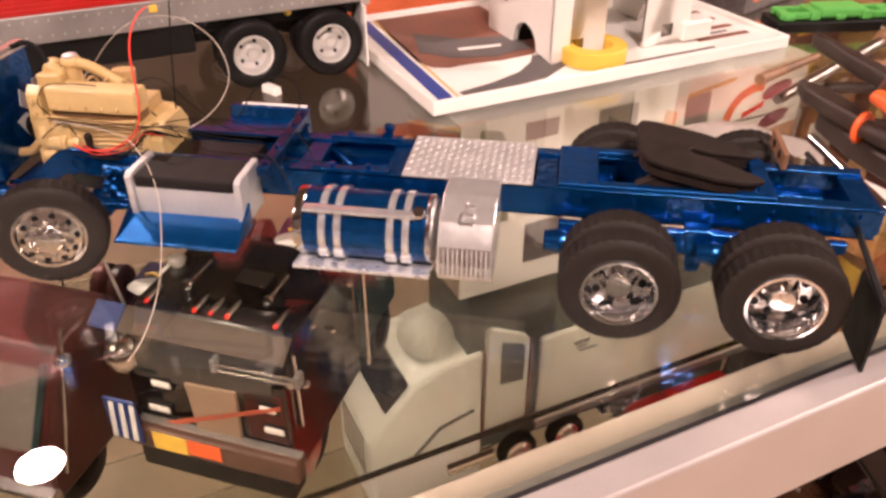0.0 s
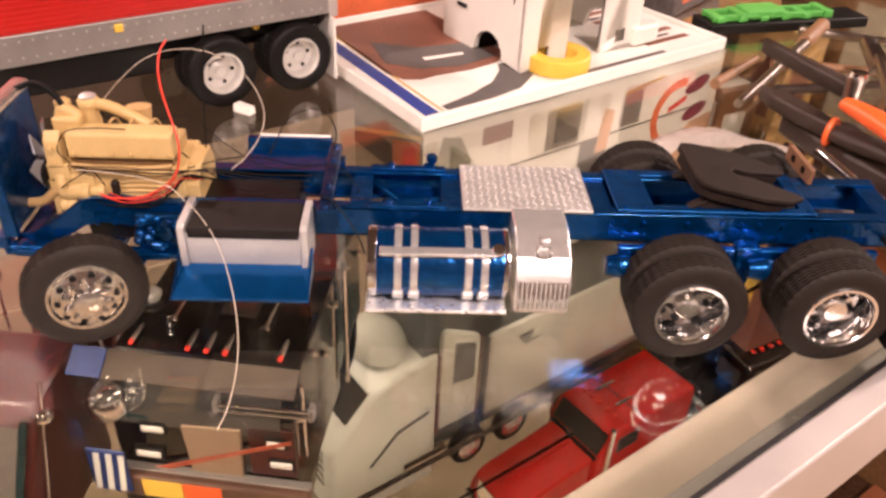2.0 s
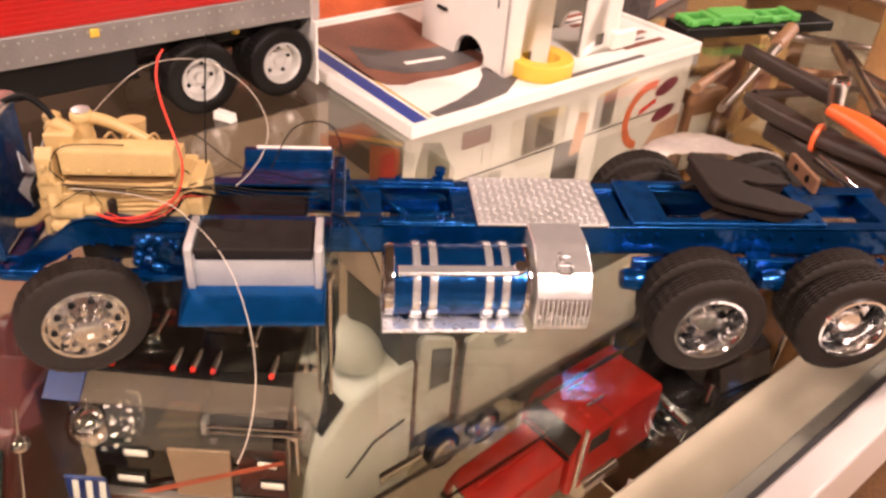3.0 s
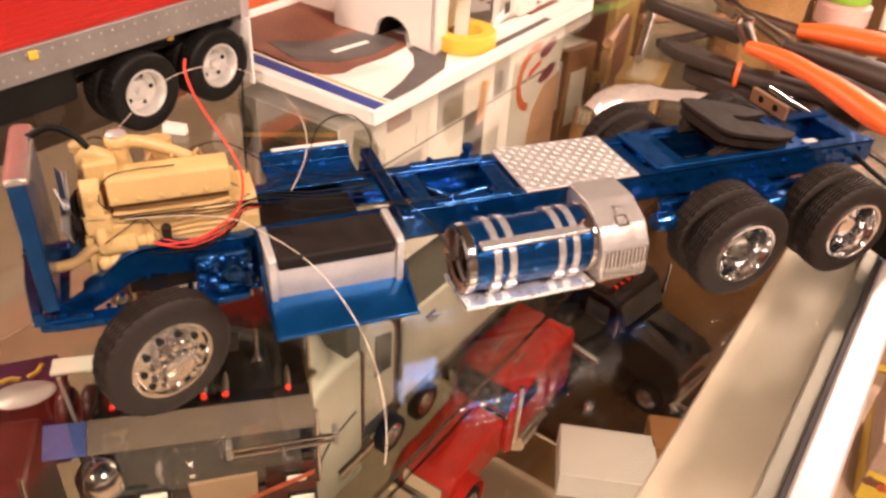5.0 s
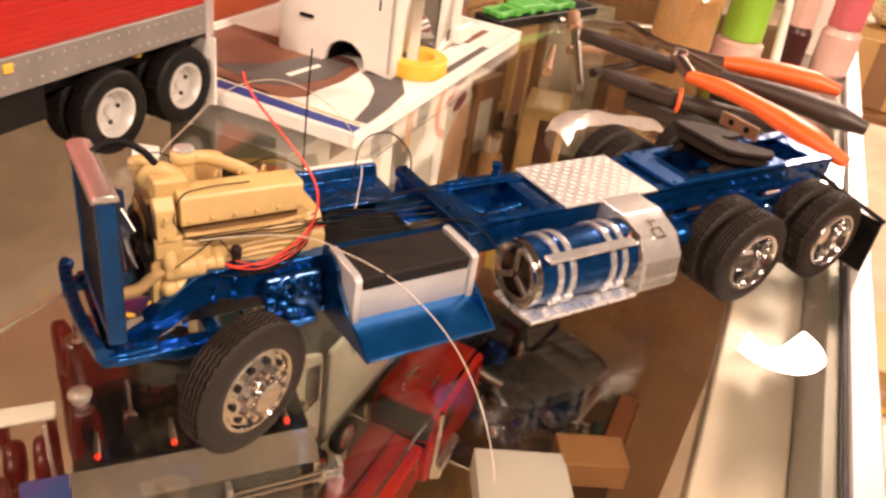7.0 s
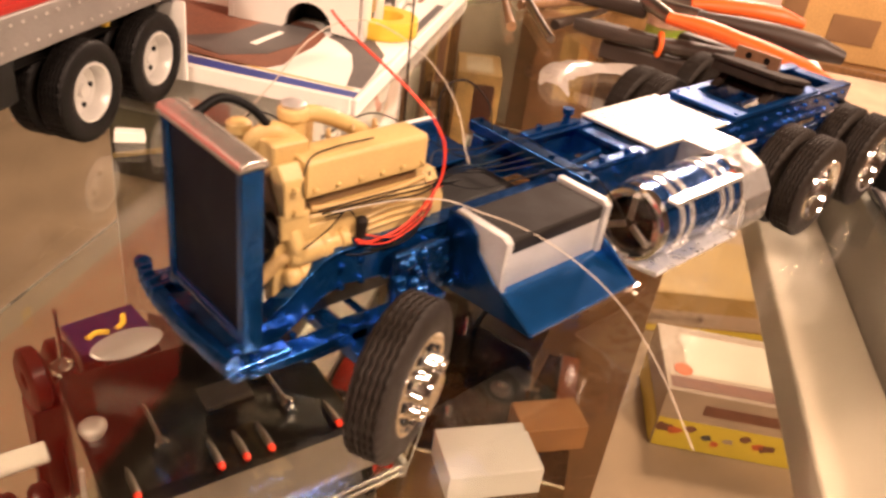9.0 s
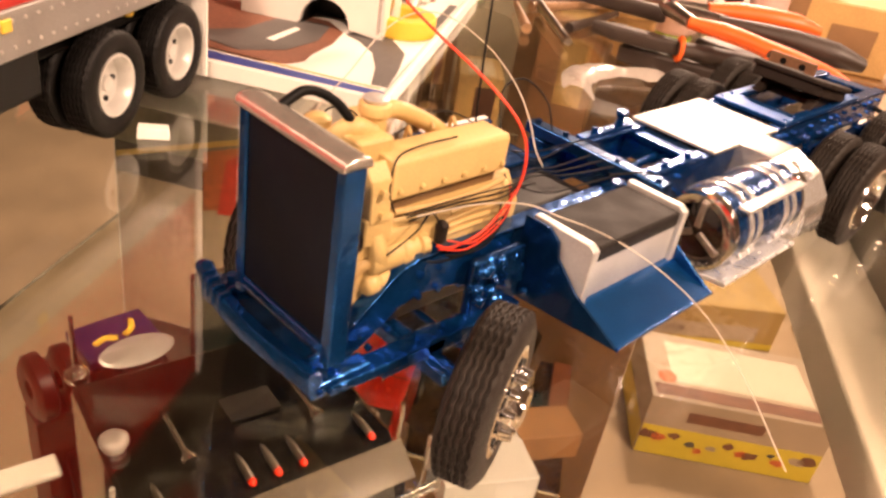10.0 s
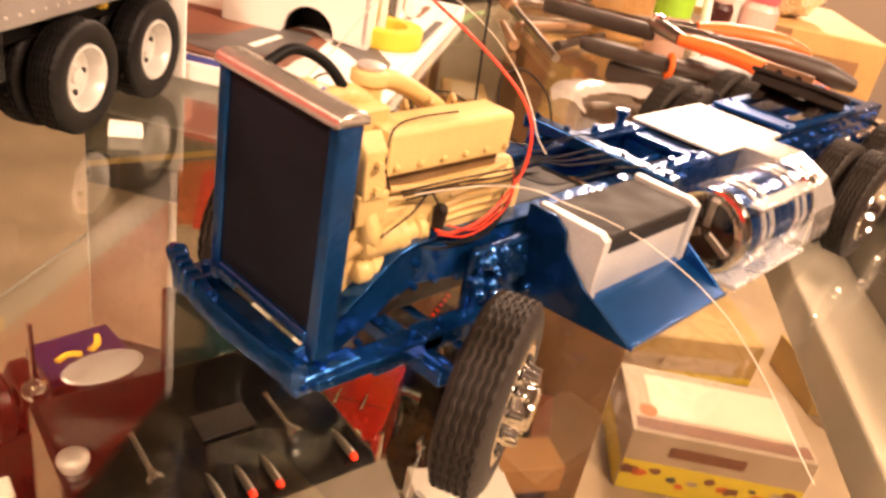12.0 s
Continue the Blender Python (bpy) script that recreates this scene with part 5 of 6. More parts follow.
part("grab_rod", rod((1.10, -0.55, 0.9), (1.02, 0.22, 2.86), 0.035, 10), CHROME, side_truck, "thin chrome rod")
part("clamp", turned([(0.0, -0.12), (0.08, -0.10), (0.13, -0.03), (0.13, 0.04), (0.06, 0.10), (0.0, 0.12)], "z", 16), CHROME, side_truck, "chrome clamp", at=(1.06, 0.05, 2.45))
part("bumper", box(-1.1, 1.1, -0.95, -0.70, 0.3, 0.75, 0.04), CHROME, side_truck)
part("chassis", box(-0.5, 0.5, 1.31, 1.6, 0.3, 0.7, 0.02), BLACK, side_truck)
for x in (-0.85, 0.85):
    shared("tyre", TYRE_DARK, side_truck, at=(x, -0.1, 0.51), turn=(0, 0, 90))


def road_truck(at, turn, paint, label, hood=2.4, cab=2.65, half=1.18, high=3.3):
    """A conventional model truck facing -x: hood, cab with sleeper, bumper, stacks, tanks, wheels."""
    t = thing("model_truck", at, label, "model truck", turn=(0, 0, turn))
    k = high / 3.3
    hw = half * 0.8
    nose = -0.35 - hood
    bonnet = part("hood", prism([(nose, 0.8 * k), (nose, 1.75 * k), (nose + 0.3, 2.0 * k), (-0.35, 2.3 * k), (-0.35, 0.8 * k)], "y", -hw, hw, 0.08), paint, t)
    part("crease", box(nose + 0.25, -0.36, -0.03, 0.03, 2.02 * k, 2.31 * k, 0.01), paint, bonnet)
    part("grille", box(nose - 0.03, nose + 0.02, -hw * 0.75, hw * 0.75, 0.9 * k, 1.75 * k, 0.02), CHROME, bonnet)
    body = part("cab", prism([(-0.30, 0.7 * k), (-0.30, 2.35 * k), (0.05, 3.15 * k), (0.35, 3.3 * k), (cab - 0.15, 3.3 * k), (cab, 3.1 * k), (cab, 0.7 * k)], "y", -half, half, 0.10), paint, t)
    part("roof_seam", box(1.05, 1.09, -half * 0.96, half * 0.96, 3.295 * k, 3.306 * k, 0.002), BLACK, body)
    for y in (-0.55, -0.28, 0.0, 0.28, 0.55):
        part("cab_lamp", box(0.42, 0.56, y * half - 0.05, y * half + 0.05, 3.29 * k, 3.29 * k + 0.06, 0.015), LENS_RED, body)
    for y in (-0.35, 0.35):
        part("air_horn", rod((0.7, y * half, 3.29 * k + 0.07), (1.35, y * half, 3.29 * k + 0.07), 0.05, 10, 0.03), CHROME, body)
    part("windscreen", prism([(-0.27, 2.42 * k), (0.02, 3.08 * k), (-0.02, 3.10 * k), (-0.31, 2.44 * k)], "y", -half * 0.85, half * 0.85), SMOKE, body)
    for s in (-1, 1):
        y = s * half
        part("side_window", box(0.25, 1.05, y - 0.01, y + 0.01, 2.3 * k, 2.9 * k, 0.004), SMOKE, body)
        part("mirror", box(-0.20, -0.10, y * 1.10 - 0.05, y * 1.10 + 0.05, 2.1 * k, 2.75 * k, 0.02), CHROME, body)
        part("fender", turned([(0.62, -0.2), (0.66, -0.2), (0.66, 0.2), (0.62, 0.2)], "y", 28, closed=True), paint, t, at=(nose + 0.75, y * 0.85, 0.62))
        part("exhaust_stack", rod((-0.15 if s < 0 else cab + 0.15, y * 1.08, 0.8), (-0.15 if s < 0 else cab + 0.15, y * 1.08, high + 0.3), 0.07, 12), CHROME, t)
        for x in (nose + 0.75, cab + 0.35):
            shared("tyre", TYRE_DARK, t, at=(x, y * 0.9, 0.51))
            shared("rim", RIM_FRONT, t, at=(x, y * 0.9, 0.51), turn=(0, 0, 0 if s < 0 else 180))
        part("tank", rod((0.2, y * 0.95, 0.65), (1.6, y * 0.95, 0.65), 0.3, 20), CHROME, t)
    part("bumper", box(nose - 0.15, nose + 0.05, -half, half, 0.4, 0.85, 0.05), CHROME, t)
    part("frame", box(nose, cab + 1.3, -0.42, 0.42, 0.55, 0.85, 0.02), BLACK, t)
    part("cowl", box(-0.36, -0.27, -hw * 1.05, hw * 1.05, 2.22 * k, 2.34 * k, 0.01), BLACK, t)
    return t


road_truck(at_case(6.75, 7.25, GZ - 12.89), EDGE, RED_GLOSS, "red model truck with chrome bumper on a glass shelf", 2.6, 3.25, 0.98, 2.85)

# white truck with box trailer on the middle shelf
SH2 = GZ - 10.58
wt = thing("white_truck_model", at_case(1.55, 9.25, SH2), "white model truck with dark side stripe on a glass shelf", "model truck", turn=(0, 0, EDGE))
part("cab", prism([(-1.7, 0.02), (-1.7, 2.2), (-1.3, 2.75), (-0.65, 3.45), (0.1, 3.72), (1.0, 3.80), (1.0, 0.02)], "y", -1.12, 1.12, 0.1), BONE, wt)
for p, q in (((-0.78, 1.33), (-0.06, 2.02)), ((-0.06, 2.02), (0.72, 2.20))):
    d = Vector((q[0] - p[0], q[1] - p[1])).normalized() * 0.05
    part("side_stripe", prism([(p[0] - d[1], p[1] + d[0]), (q[0] - d[1] + d[0], q[1] + d[0] + d[1]), (q[0] + d[1] + d[0], q[1] - d[0] + d[1]), (p[0] + d[1], p[1] - d[0])], "y", -1.134, -1.122), INK_GREY, wt, "dark side stripe")
dome = turned([(0.62, 0.0), (0.60, 0.20), (0.50, 0.40), (0.32, 0.54), (0.14, 0.60), (0.0, 0.61)], "z", 28)
bmesh.ops.scale(dome, vec=(1.0, 1.25, 1.0), verts=dome.verts)
part("roof_dome", dome, BONE, wt, "rounded white roof dome", at=(0.12, 0.0, 3.70))
part("fairing", prism([(1.07, 1.42), (1.07, 4.28), (1.20, 4.36), (2.08, 3.88), (2.15, 3.72), (2.15, 1.42)], "y", -1.12, 1.08, 0.05), BONE, wt)
part("side_window", prism([(1.42, 2.70), (2.02, 2.64), (2.02, 3.62), (1.92, 3.72), (1.42, 3.92)], "y", -1.135, -1.10, 0.02), SMOKE, wt)
for x in (1.015, 2.17):
    part("corner_strip", box(x, x + 0.045, -1.13, -1.0, 1.3, 3.75, 0.01), INK_BROWN, wt, "brown corner strip")
part("windscreen", prism([(-1.26, 2.80), (-0.70, 3.41), (-0.73, 3.44), (-1.29, 2.83)], "y", -0.95, 0.95), SMOKE, wt)
for z in (1.0, 1.25, 1.5, 1.75, 2.0):
    part("grille_bar", box(-1.74, -1.69, -0.75, 0.75, z - 0.05, z + 0.05, 0.015), CHROME, wt)
part("frame", box(-1.6, 4.6, -0.4, 0.4, 0.5, 0.8, 0.02), BLACK, wt)
part("tank", rod((0.1, -0.95, 0.62), (1.3, -0.95, 0.62), 0.27, 18), CHROME, wt)
for x in (1.95, 3.30):
    for y in (-1.15, 1.15):
        shared("tyre", TYRE_DARK, wt, at=(x, y, 0.51))
        shared("rim", RIM_FRONT, wt, at=(x, y, 0.51), turn=(0, 0, 0 if y < 0 else 180), label="chrome rim")
bt = thing("white_trailer_model", at_case(8.35, 9.35, SH2), "white box trailer model behind the white truck", "model trailer", turn=(0, 0, EDGE))
part("box_body", box(-4.33, 5.5, -1.2, 1.2, 1.1, 3.62, 0.05), BONE, bt)
part("side_rail", box(-4.35, 5.52, -1.23, 1.23, 0.95, 1.13, 0.02), ALU_DULL, bt)
part("front_post", box(-4.37, -4.28, -1.225, -1.12, 1.13, 3.60, 0.02), BRUSHED, bt)
for k, (w, h) in enumerate(((0.42, 0.10), (0.30, 0.07), (0.50, 0.06))):
    part("grey_mark", box(-3.45 + 0.08 * k, -3.45 + 0.08 * k + w, -1.212, -1.203, 3.12 - 0.12 * k, 3.12 - 0.12 * k + h, 0.0), INK_GREY, bt, "small grey mark")
for x in (3.2, 4.4):
    for y in (-0.95, 0.95):
        shared("tyre", TYRE_DARK, bt, at=(x, y, 0.51))
part("landing_leg", box(-2.0, -1.8, -0.8, 0.8, 0.0, 1.0, 0.02), BLACK, bt)

# kit box with a round mark, standing under the glass
kit = thing("kit_box", at_case(1.9, 8.05, GZ - 5.05), "white printed model kit box standing on a shelf", "kit box", turn=(0, 0, EDGE))
KL, KD, KH = 8.2, 2.4, 3.75
KIT_DARK = surface("dark_printed_card", (0.10, 0.085, 0.08), 0.4, 0, 300, 0.5, 0.05, 0, 35)
part("box_body", box(0, KL, 0, KD, 0, KH, 0.02), WHITE_CARD, kit)
part("end_print", box(-0.012, -0.003, 0.03, KD - 0.03, 3.12, KH - 0.03), surface("olive_grey_print", (0.20, 0.18, 0.13), 0.5, 0, 300, 0.3, 0.05, 0, 20), kit, "olive grey printed end")
part("end_band", box(-0.012, -0.003, 0.03, KD - 0.03, 2.62, 3.115), surface("dark_brown_print", (0.06, 0.042, 0.028), 0.5, 0, 300, 0.3, 0.05, 0, 20), kit, "dark brown printed band")
# added beige fill where the floor would show below the box end
part("end_print", box(-0.012, -0.003, 0.03, KD - 0.03, 0.03, 2.615), surface("floor_beige_fill", (0.40, 0.30, 0.205), 0.5, 0, 300, 0.25, 0.05, 0, 20), kit, "beige panel standing in for the floor below")
part("end_print", box(KL + 0.003, KL + 0.012, 0.03, KD - 0.03, 0.03, KH - 0.03), KIT_DARK, kit, "dark printed end")
part("support", box(0.3, KL - 0.3, 0.2, KD - 0.2, -4.8, -0.01, 0.02), surface("dark_olive_card", (0.065, 0.068, 0.055), 0.5, 0, 300, 0.3, 0.05, 0, 20), kit)
# these two patches paint a red-orange glass reflection onto the box end
part("end_patch", prism([(0.12, 2.55), (0.98, 2.3), (0.98, 3.25), (0.12, 3.55)], "x", -0.024, -0.015), surface("red_orange_reflection", (0.42, 0.115, 0.035), 0.5, 0, 300, 0.35, 0.05, 0, 25), kit, "orange reflection painted on the box end")
part("end_patch", prism([(0.14, 2.4), (0.75, 2.3), (0.62, 3.2), (0.25, 3.45)], "x", -0.034, -0.026), RED_CARD, kit, "red reflection painted on the box end")
part("end_line", prism([(0.05, 3.62), (2.35, 2.86), (2.35, 2.95), (0.05, 3.70)], "x", -0.024, -0.015), OCHRE_INK, kit)
part("seam_line", box(0.9, KL - 0.3, -0.010, -0.003, 2.56, 2.60), INK_GREY, kit)
part("pink_patch", prism([(6.7, 0.3), (KL - 0.02, 0.3), (KL - 0.02, 2.3), (7.4, 2.2), (6.9, 1.6)], "y", -0.008, -0.003), surface("pale_orange_print", (0.62, 0.36, 0.22), 0.5, 0, 300, 0.3, 0.05, 0, 25), kit, "pale orange reflection painted on the box end")
part("pale_cab_print", prism([(0.25, 1.6), (1.0, 1.6), (1.05, 3.0), (0.8, 3.5), (0.4, 3.6), (0.25, 3.1)], "y", -0.010, -0.003), surface("olive_green_print", (0.24, 0.23, 0.16), 0.5, 0, 300, 0.35, 0.05, 0, 25), kit, "olive printed picture")
arc = [(6.85 + r * math.cos(a), 2.55 + r * math.sin(a)) for r, steps in ((0.82, range(13)), (0.62, range(12, -1, -1))) for a in (radians(75 + 15 * k) for k in steps)]
part("round_mark", prism(arc, "y", -0.012, -0.003), INK_ORANGE, kit, "orange crescent mark")
for x, z in ((7.40, 3.12), (7.48, 2.46)):
    leaf = [(x + 0.40 * math.cos(a) * math.cos(0.26) - 0.17 * math.sin(a) * math.sin(0.26), z + 0.40 * math.cos(a) * math.sin(0.26) + 0.17 * math.sin(a) * math.cos(0.26)) for a in (math.pi * k / 8 for k in range(16))]
    part("leaf_mark", prism(leaf, "y", -0.014, -0.004), surface("crimson_printed_ink", (0.20, 0.03, 0.05), 0.5, 0, 500, 0.25, 0.05), kit, "crimson oval mark")
part("bar_mark", prism([(6.55, 2.62), (7.1, 2.80), (7.1, 2.92), (6.55, 2.74)], "y", -0.014, -0.004), LENS_RED, kit)
part("smudge_mark", prism([(4.35, 2.2), (4.7, 2.25), (4.8, 3.1), (4.5, 3.2)], "y", -0.012, -0.003), surface("faded_orange_print", (0.66, 0.36, 0.20), 0.5, 0, 300, 0.3, 0.05, 0, 25), kit)
part("arrow_line", prism([(5.0, 3.35), (6.2, 3.52), (6.2, 3.60), (5.0, 3.43)], "y", -0.012, -0.003), OCHRE_INK, kit)
part("end_strip", box(KL + 0.014, KL + 0.02, 0.04, 0.26, 0.3, KH - 0.1), RED_CARD, kit, "red printed strip")
for x0, x1, z0, z1, mat in ((3.9, 4.7, 1.4, 2.6, INK_GREY), (1.2, 2.4, 1.6, 2.5, BRUSHED), (2.9, 3.8, 2.65, 3.5, ALU_DULL), (5.0, 5.6, 2.65, 3.4, ALU_DULL), (1.3, 2.0, 3.2, 3.55, INK_BROWN), (1.4, 2.3, 0.5, 1.4, KIT_DARK)):
    part("picture_panel", box(x0, x1, -0.010, -0.003, z0, z1), mat, kit)
for k, mat in enumerate((INK_ORANGE, INK_BLUE, BONE)):
    part("picture_panel", box(KL + 0.014, KL + 0.02, 0.3 + 0.65 * k, 0.75 + 0.65 * k, 1.0 + 0.4 * k, 2.6), mat, kit)

for u, v, w, d, h, face, turn in ((11.9, 9.3, 2.6, 2.2, 8.5, KIT_DARK, 3), (12.6, 6.9, 1.6, 1.8, 7.2, INK_BROWN, -8)):
    c = thing("upright_box", at_case(u, v, GZ - 12.895), "tall printed box standing on the shelf board", "kit box", "upright kit boxes", turn=(0, 0, EDGE + turn))
    part("box_body", box(-w / 2, w / 2, -d / 2, d / 2, 0, h, 0.03), face, c)
    part("print_panel", box(-w / 2 - 0.012, -w / 2 - 0.003, -d * 0.3, d * 0.2, h * 0.6, h * 0.9), YELLOW, c)
    part("print_panel", box(-w / 2 - 0.012, -w / 2 - 0.003, d * 0.25, d * 0.4, h * 0.5, h * 0.95), INK_ORANGE, c)

# boxes and jars on the upper shelf towards the end panel
PALE_INK = surface("pale_faded_print", (0.62, 0.50, 0.36), 0.5, 0, 300, 0.3, 0.05, 0.1, 25)
SHELF_BROWN = surface("red_brown_card", (0.25, 0.115, 0.045), 0.5, 0, 300, 0.4, 0.05, 0.1, 25)
GOLD_CARD = surface("faded_gold_print", (0.50, 0.31, 0.11), 0.5, 0, 300, 0.4, 0.05, 0.1, 25)
for u, v, w, d, h, turn, face, ink in ((10.9, 10.4, 1.5, 1.2, 3.6, 6, SHELF_BROWN, ORANGE), (12.9, 8.4, 1.3, 1.6, 4.0, -4, GOLD_CARD, INK_BROWN), (12.7, 10.9, 1.8, 1.4, 3.2, 3, INK_BROWN, YELLOW), (11.2, 6.3, 1.6, 1.1, 2.6, 12, GOLD_CARD, MAROON), (12.9, 4.2, 1.5, 1.6, 3.9, -6, SHELF_BROWN, GOLD_CARD), (10.9, 8.3, 1.2, 1.0, 2.9, -10, SHELF_BROWN, WHITE_CARD)):
    c = thing("shelf_box", at_case(u, v, GZ - 5.19), "faded brown printed box on the upper glass shelf", "kit box", "boxes on the upper shelf", turn=(0, 0, EDGE + turn))
    part("box_body", box(-w / 2, w / 2, -d / 2, d / 2, 0, h, 0.03), face, c)
    part("print_panel", box(-w / 2 - 0.012, -w / 2 - 0.003, -d * 0.35, d * 0.1, h * 0.45, h * 0.9), ink, c)
    part("print_panel", box(-w * 0.35, w * 0.2, -d / 2 - 0.012, -d / 2 - 0.003, h * 0.3, h * 0.8), ink, c)
    part("print_panel", box(-w * 0.4, w * 0.35, -d * 0.3, d * 0.3, h + 0.003, h + 0.012), PALE_INK if face is GOLD_CARD else ink, c)

# small white box and dark models on the lower shelf
solid("small_white_box", box(-1.32, 1.32, -0.9, 0.9, 0, 0.9, 0.03), WHITE_CARD, "small white cardboard box on the lower shelf", "box", at=at_case(7.95, 3.97, GZ - 12.89), turn=(0, 0, EDGE - 63))
for n, (u, v, turn) in enumerate(((12.4, 5.4, 80),)):
    road_truck(at_case(u, v, GZ - 12.89), EDGE + turn, BLACK_GLOSS, "black model truck with chrome stacks on the lower shelf", 1.95)
solid("brown_carton", box(-1.0, 1.0, -0.62, 0.62, 0, 0.9, 0.03), surface("orange_brown_card", (0.36, 0.17, 0.06), 0.7, 0, 1200, 0.15, 0.2, 0, 30), "small brown carton on the lower shelf", "carton", at=at_case(9.95, 2.5, GZ - 12.89), turn=(0, 0, EDGE - 63))
rnd = random.Random(21)
for k in range(14):
    u, v, r = rnd.uniform(9.6, 13.4), rnd.uniform(2.2, 9.0), rnd.uniform(0.08, 0.2)
    bit = turned([(0.0, 0.0), (r, 0.0), (r, r * 0.8), (r * 0.5, r * 1.1), (r * 0.5, r * 2.0), (0.0, r * 2.1)], "z", 14)
    quadbox(bit, -r * 2.2, r * 2.2, -r * 0.5, r * 0.5, 0.0, r * 0.6, r * 0.1)
    solid("loose_part", bit, (CHROME, BLACK_GLOSS, CHROME, TEAL_DARK)[k % 4], "small loose model part on the dark shelf board", "model part", at=at_case(u, v, GZ - 12.895), turn=(0, 0, rnd.uniform(0, 180)), group="loose parts on the shelf")
solid("wooden_strip", box(-1.2, 1.2, -0.3, 0.3, 0, 0.25, 0.03), surface("red_brown_wood", (0.20, 0.065, 0.025), 0.5, 0, 300, 0.3, 0.2, 0, 30), "red-brown wooden strip on the lower shelf", "wood strip", at=at_case(12.6, 2.05, GZ - 12.89), turn=(0, 0, EDGE))

# ---- tools and clutter on the glass ----
WOOD = surface("pale_worn_wood", (0.24, 0.125, 0.055), 0.5, 0, 300, 0.3, 0.2, 0, 40)


def grip(points, radii, material, name, parent, label=""):
    """A moulded handle: a round sleeve that swells and tapers along a smooth way."""
    bm = bmesh.new()
    way = spline(points, 8)
    n = len(way) - 1
    side = Vector((0, 0, 1))
    rings = []
    for i, p in enumerate(way):
        k = i / n * (len(radii) - 1)
        j = min(int(k), len(radii) - 2)
        r = radii[j] + (radii[j + 1] - radii[j]) * (k - j)
        d = (way[min(i + 1, n)] - way[max(i - 1, 0)]).normalized()
        side = (side - d * side.dot(d)).normalized()
        up = d.cross(side)
        rings.append([bm.verts.new(p + r * (0.75 * math.cos(a) * side + math.sin(a) * up)) for a in (2 * math.pi * q / 14 for q in range(14))])
    for a, b in zip(rings, rings[1:]):
        for q in range(14):
            bm.faces.new((a[q], a[(q + 1) % 14], b[(q + 1) % 14], b[q]))
    bm.faces.new(rings[0][::-1]), bm.faces.new(rings[-1])
    return part(name, bm, material, parent, label)


pliers = thing("pliers", (0, 0, GZ), "long-nosed pliers with orange and dark grips", "pliers")
grip([(3.10, 4.02, 0.86), (3.32, 3.4, 0.84), (3.48, 2.75, 0.76), (3.56, 2.1, 0.66), (3.66, 1.42, 0.52)], [0.12, 0.17, 0.16, 0.20, 0.22, 0.11], ORANGE, "handle", pliers, "orange rubber handle")
grip([(3.00, 4.03, 0.46), (3.25, 3.75, 0.45), (3.55, 3.4, 0.44), (3.95, 2.92, 0.44), (4.2, 2.6, 0.42)], [0.14, 0.18, 0.17, 0.16, 0.13], GREY_GRIP, "handle", pliers, "dark rubber handle")
part("grip_ring", turned([(0.10, -0.03), (0.19, -0.03), (0.205, 0.0), (0.19, 0.03), (0.10, 0.03)], "x", 20, closed=True), ORANGE, pliers, "orange ring", at=(3.02, 4.0, 0.46), turn=(0, 0, -48))
part("jaw", rod((3.12, 3.98, 0.86), (3.55, 4.72, 0.88), 0.10, 12, 0.13), STEEL, pliers)
part("pivot", turned([(0.0, -0.12), (0.11, -0.10), (0.13, 0.0), (0.11, 0.10), (0.0, 0.12)], "z", 16, (3.53, 4.66, 0.94)), CHROME, pliers, "bright pivot")
part("jaw", prism([(2.55, 5.35), (2.85, 5.05), (3.02, 4.62), (3.18, 4.1), (2.98, 4.02), (2.75, 4.45), (2.55, 4.95)], "z", 0.34, 0.56, 0.04), GREY_GRIP, pliers)
part("nose", prism([(3.45, 4.6), (3.65, 4.78), (3.35, 5.6), (2.98, 6.5), (2.90, 6.45), (3.15, 5.5)], "z", 0.62, 0.86, 0.05), GREY_GRIP, pliers)
part("rest", prism([(2.75, 4.9), (3.7, 4.7), (3.85, 3.0), (3.45, 3.0), (2.95, 4.1)], "z", 0.0, 0.30, 0.05), GREY_GRIP, pliers)

cutters = thing("side_cutters", (0, 0, GZ), "long steel cutters with one orange and one dark grip", "cutters")
grip([(4.30, 4.38, 0.88), (4.65, 4.02, 0.90), (5.0, 3.62, 0.90), (5.3, 3.3, 0.88), (5.58, 3.0, 0.82)], [0.14, 0.22, 0.23, 0.22, 0.12], ORANGE, "handle", cutters, "orange rubber handle")
grip([(3.55, 3.80, 0.92), (3.85, 3.25, 0.90), (4.15, 2.8, 0.86), (4.5, 2.3, 0.78), (4.78, 1.93, 0.70)], [0.10, 0.17, 0.22, 0.25, 0.14], GREY_GRIP, "handle", cutters, "dark rubber handle")
part("jaw", rod((3.6, 3.72, 0.92), (4.9, 6.6, 0.55), 0.10, 12, 0.07), STEEL, cutters, "bright steel arm")
part("jaw", rod((4.36, 4.3, 0.88), (4.75, 6.4, 0.55), 0.09, 12, 0.07), STEEL, cutters)
part("nose", prism([(4.62, 6.2), (5.0, 6.35), (5.3, 7.5), (5.1, 7.6)], "z", 0.38, 0.58, 0.05), STEEL, cutters)
part("foot", box(4.2, 4.9, 2.6, 4.4, 0.0, 0.42, 0.06), GREY_GRIP, cutters)
file_tool = thing("needle_file", (0, 0, GZ), "steel needle file with wooden handle on the glass", "file")
part("blade", rod((2.4, 5.6, 0.12), (4.6, 8.4, 0.14), 0.07, 8, 0.10), STEEL, file_tool)
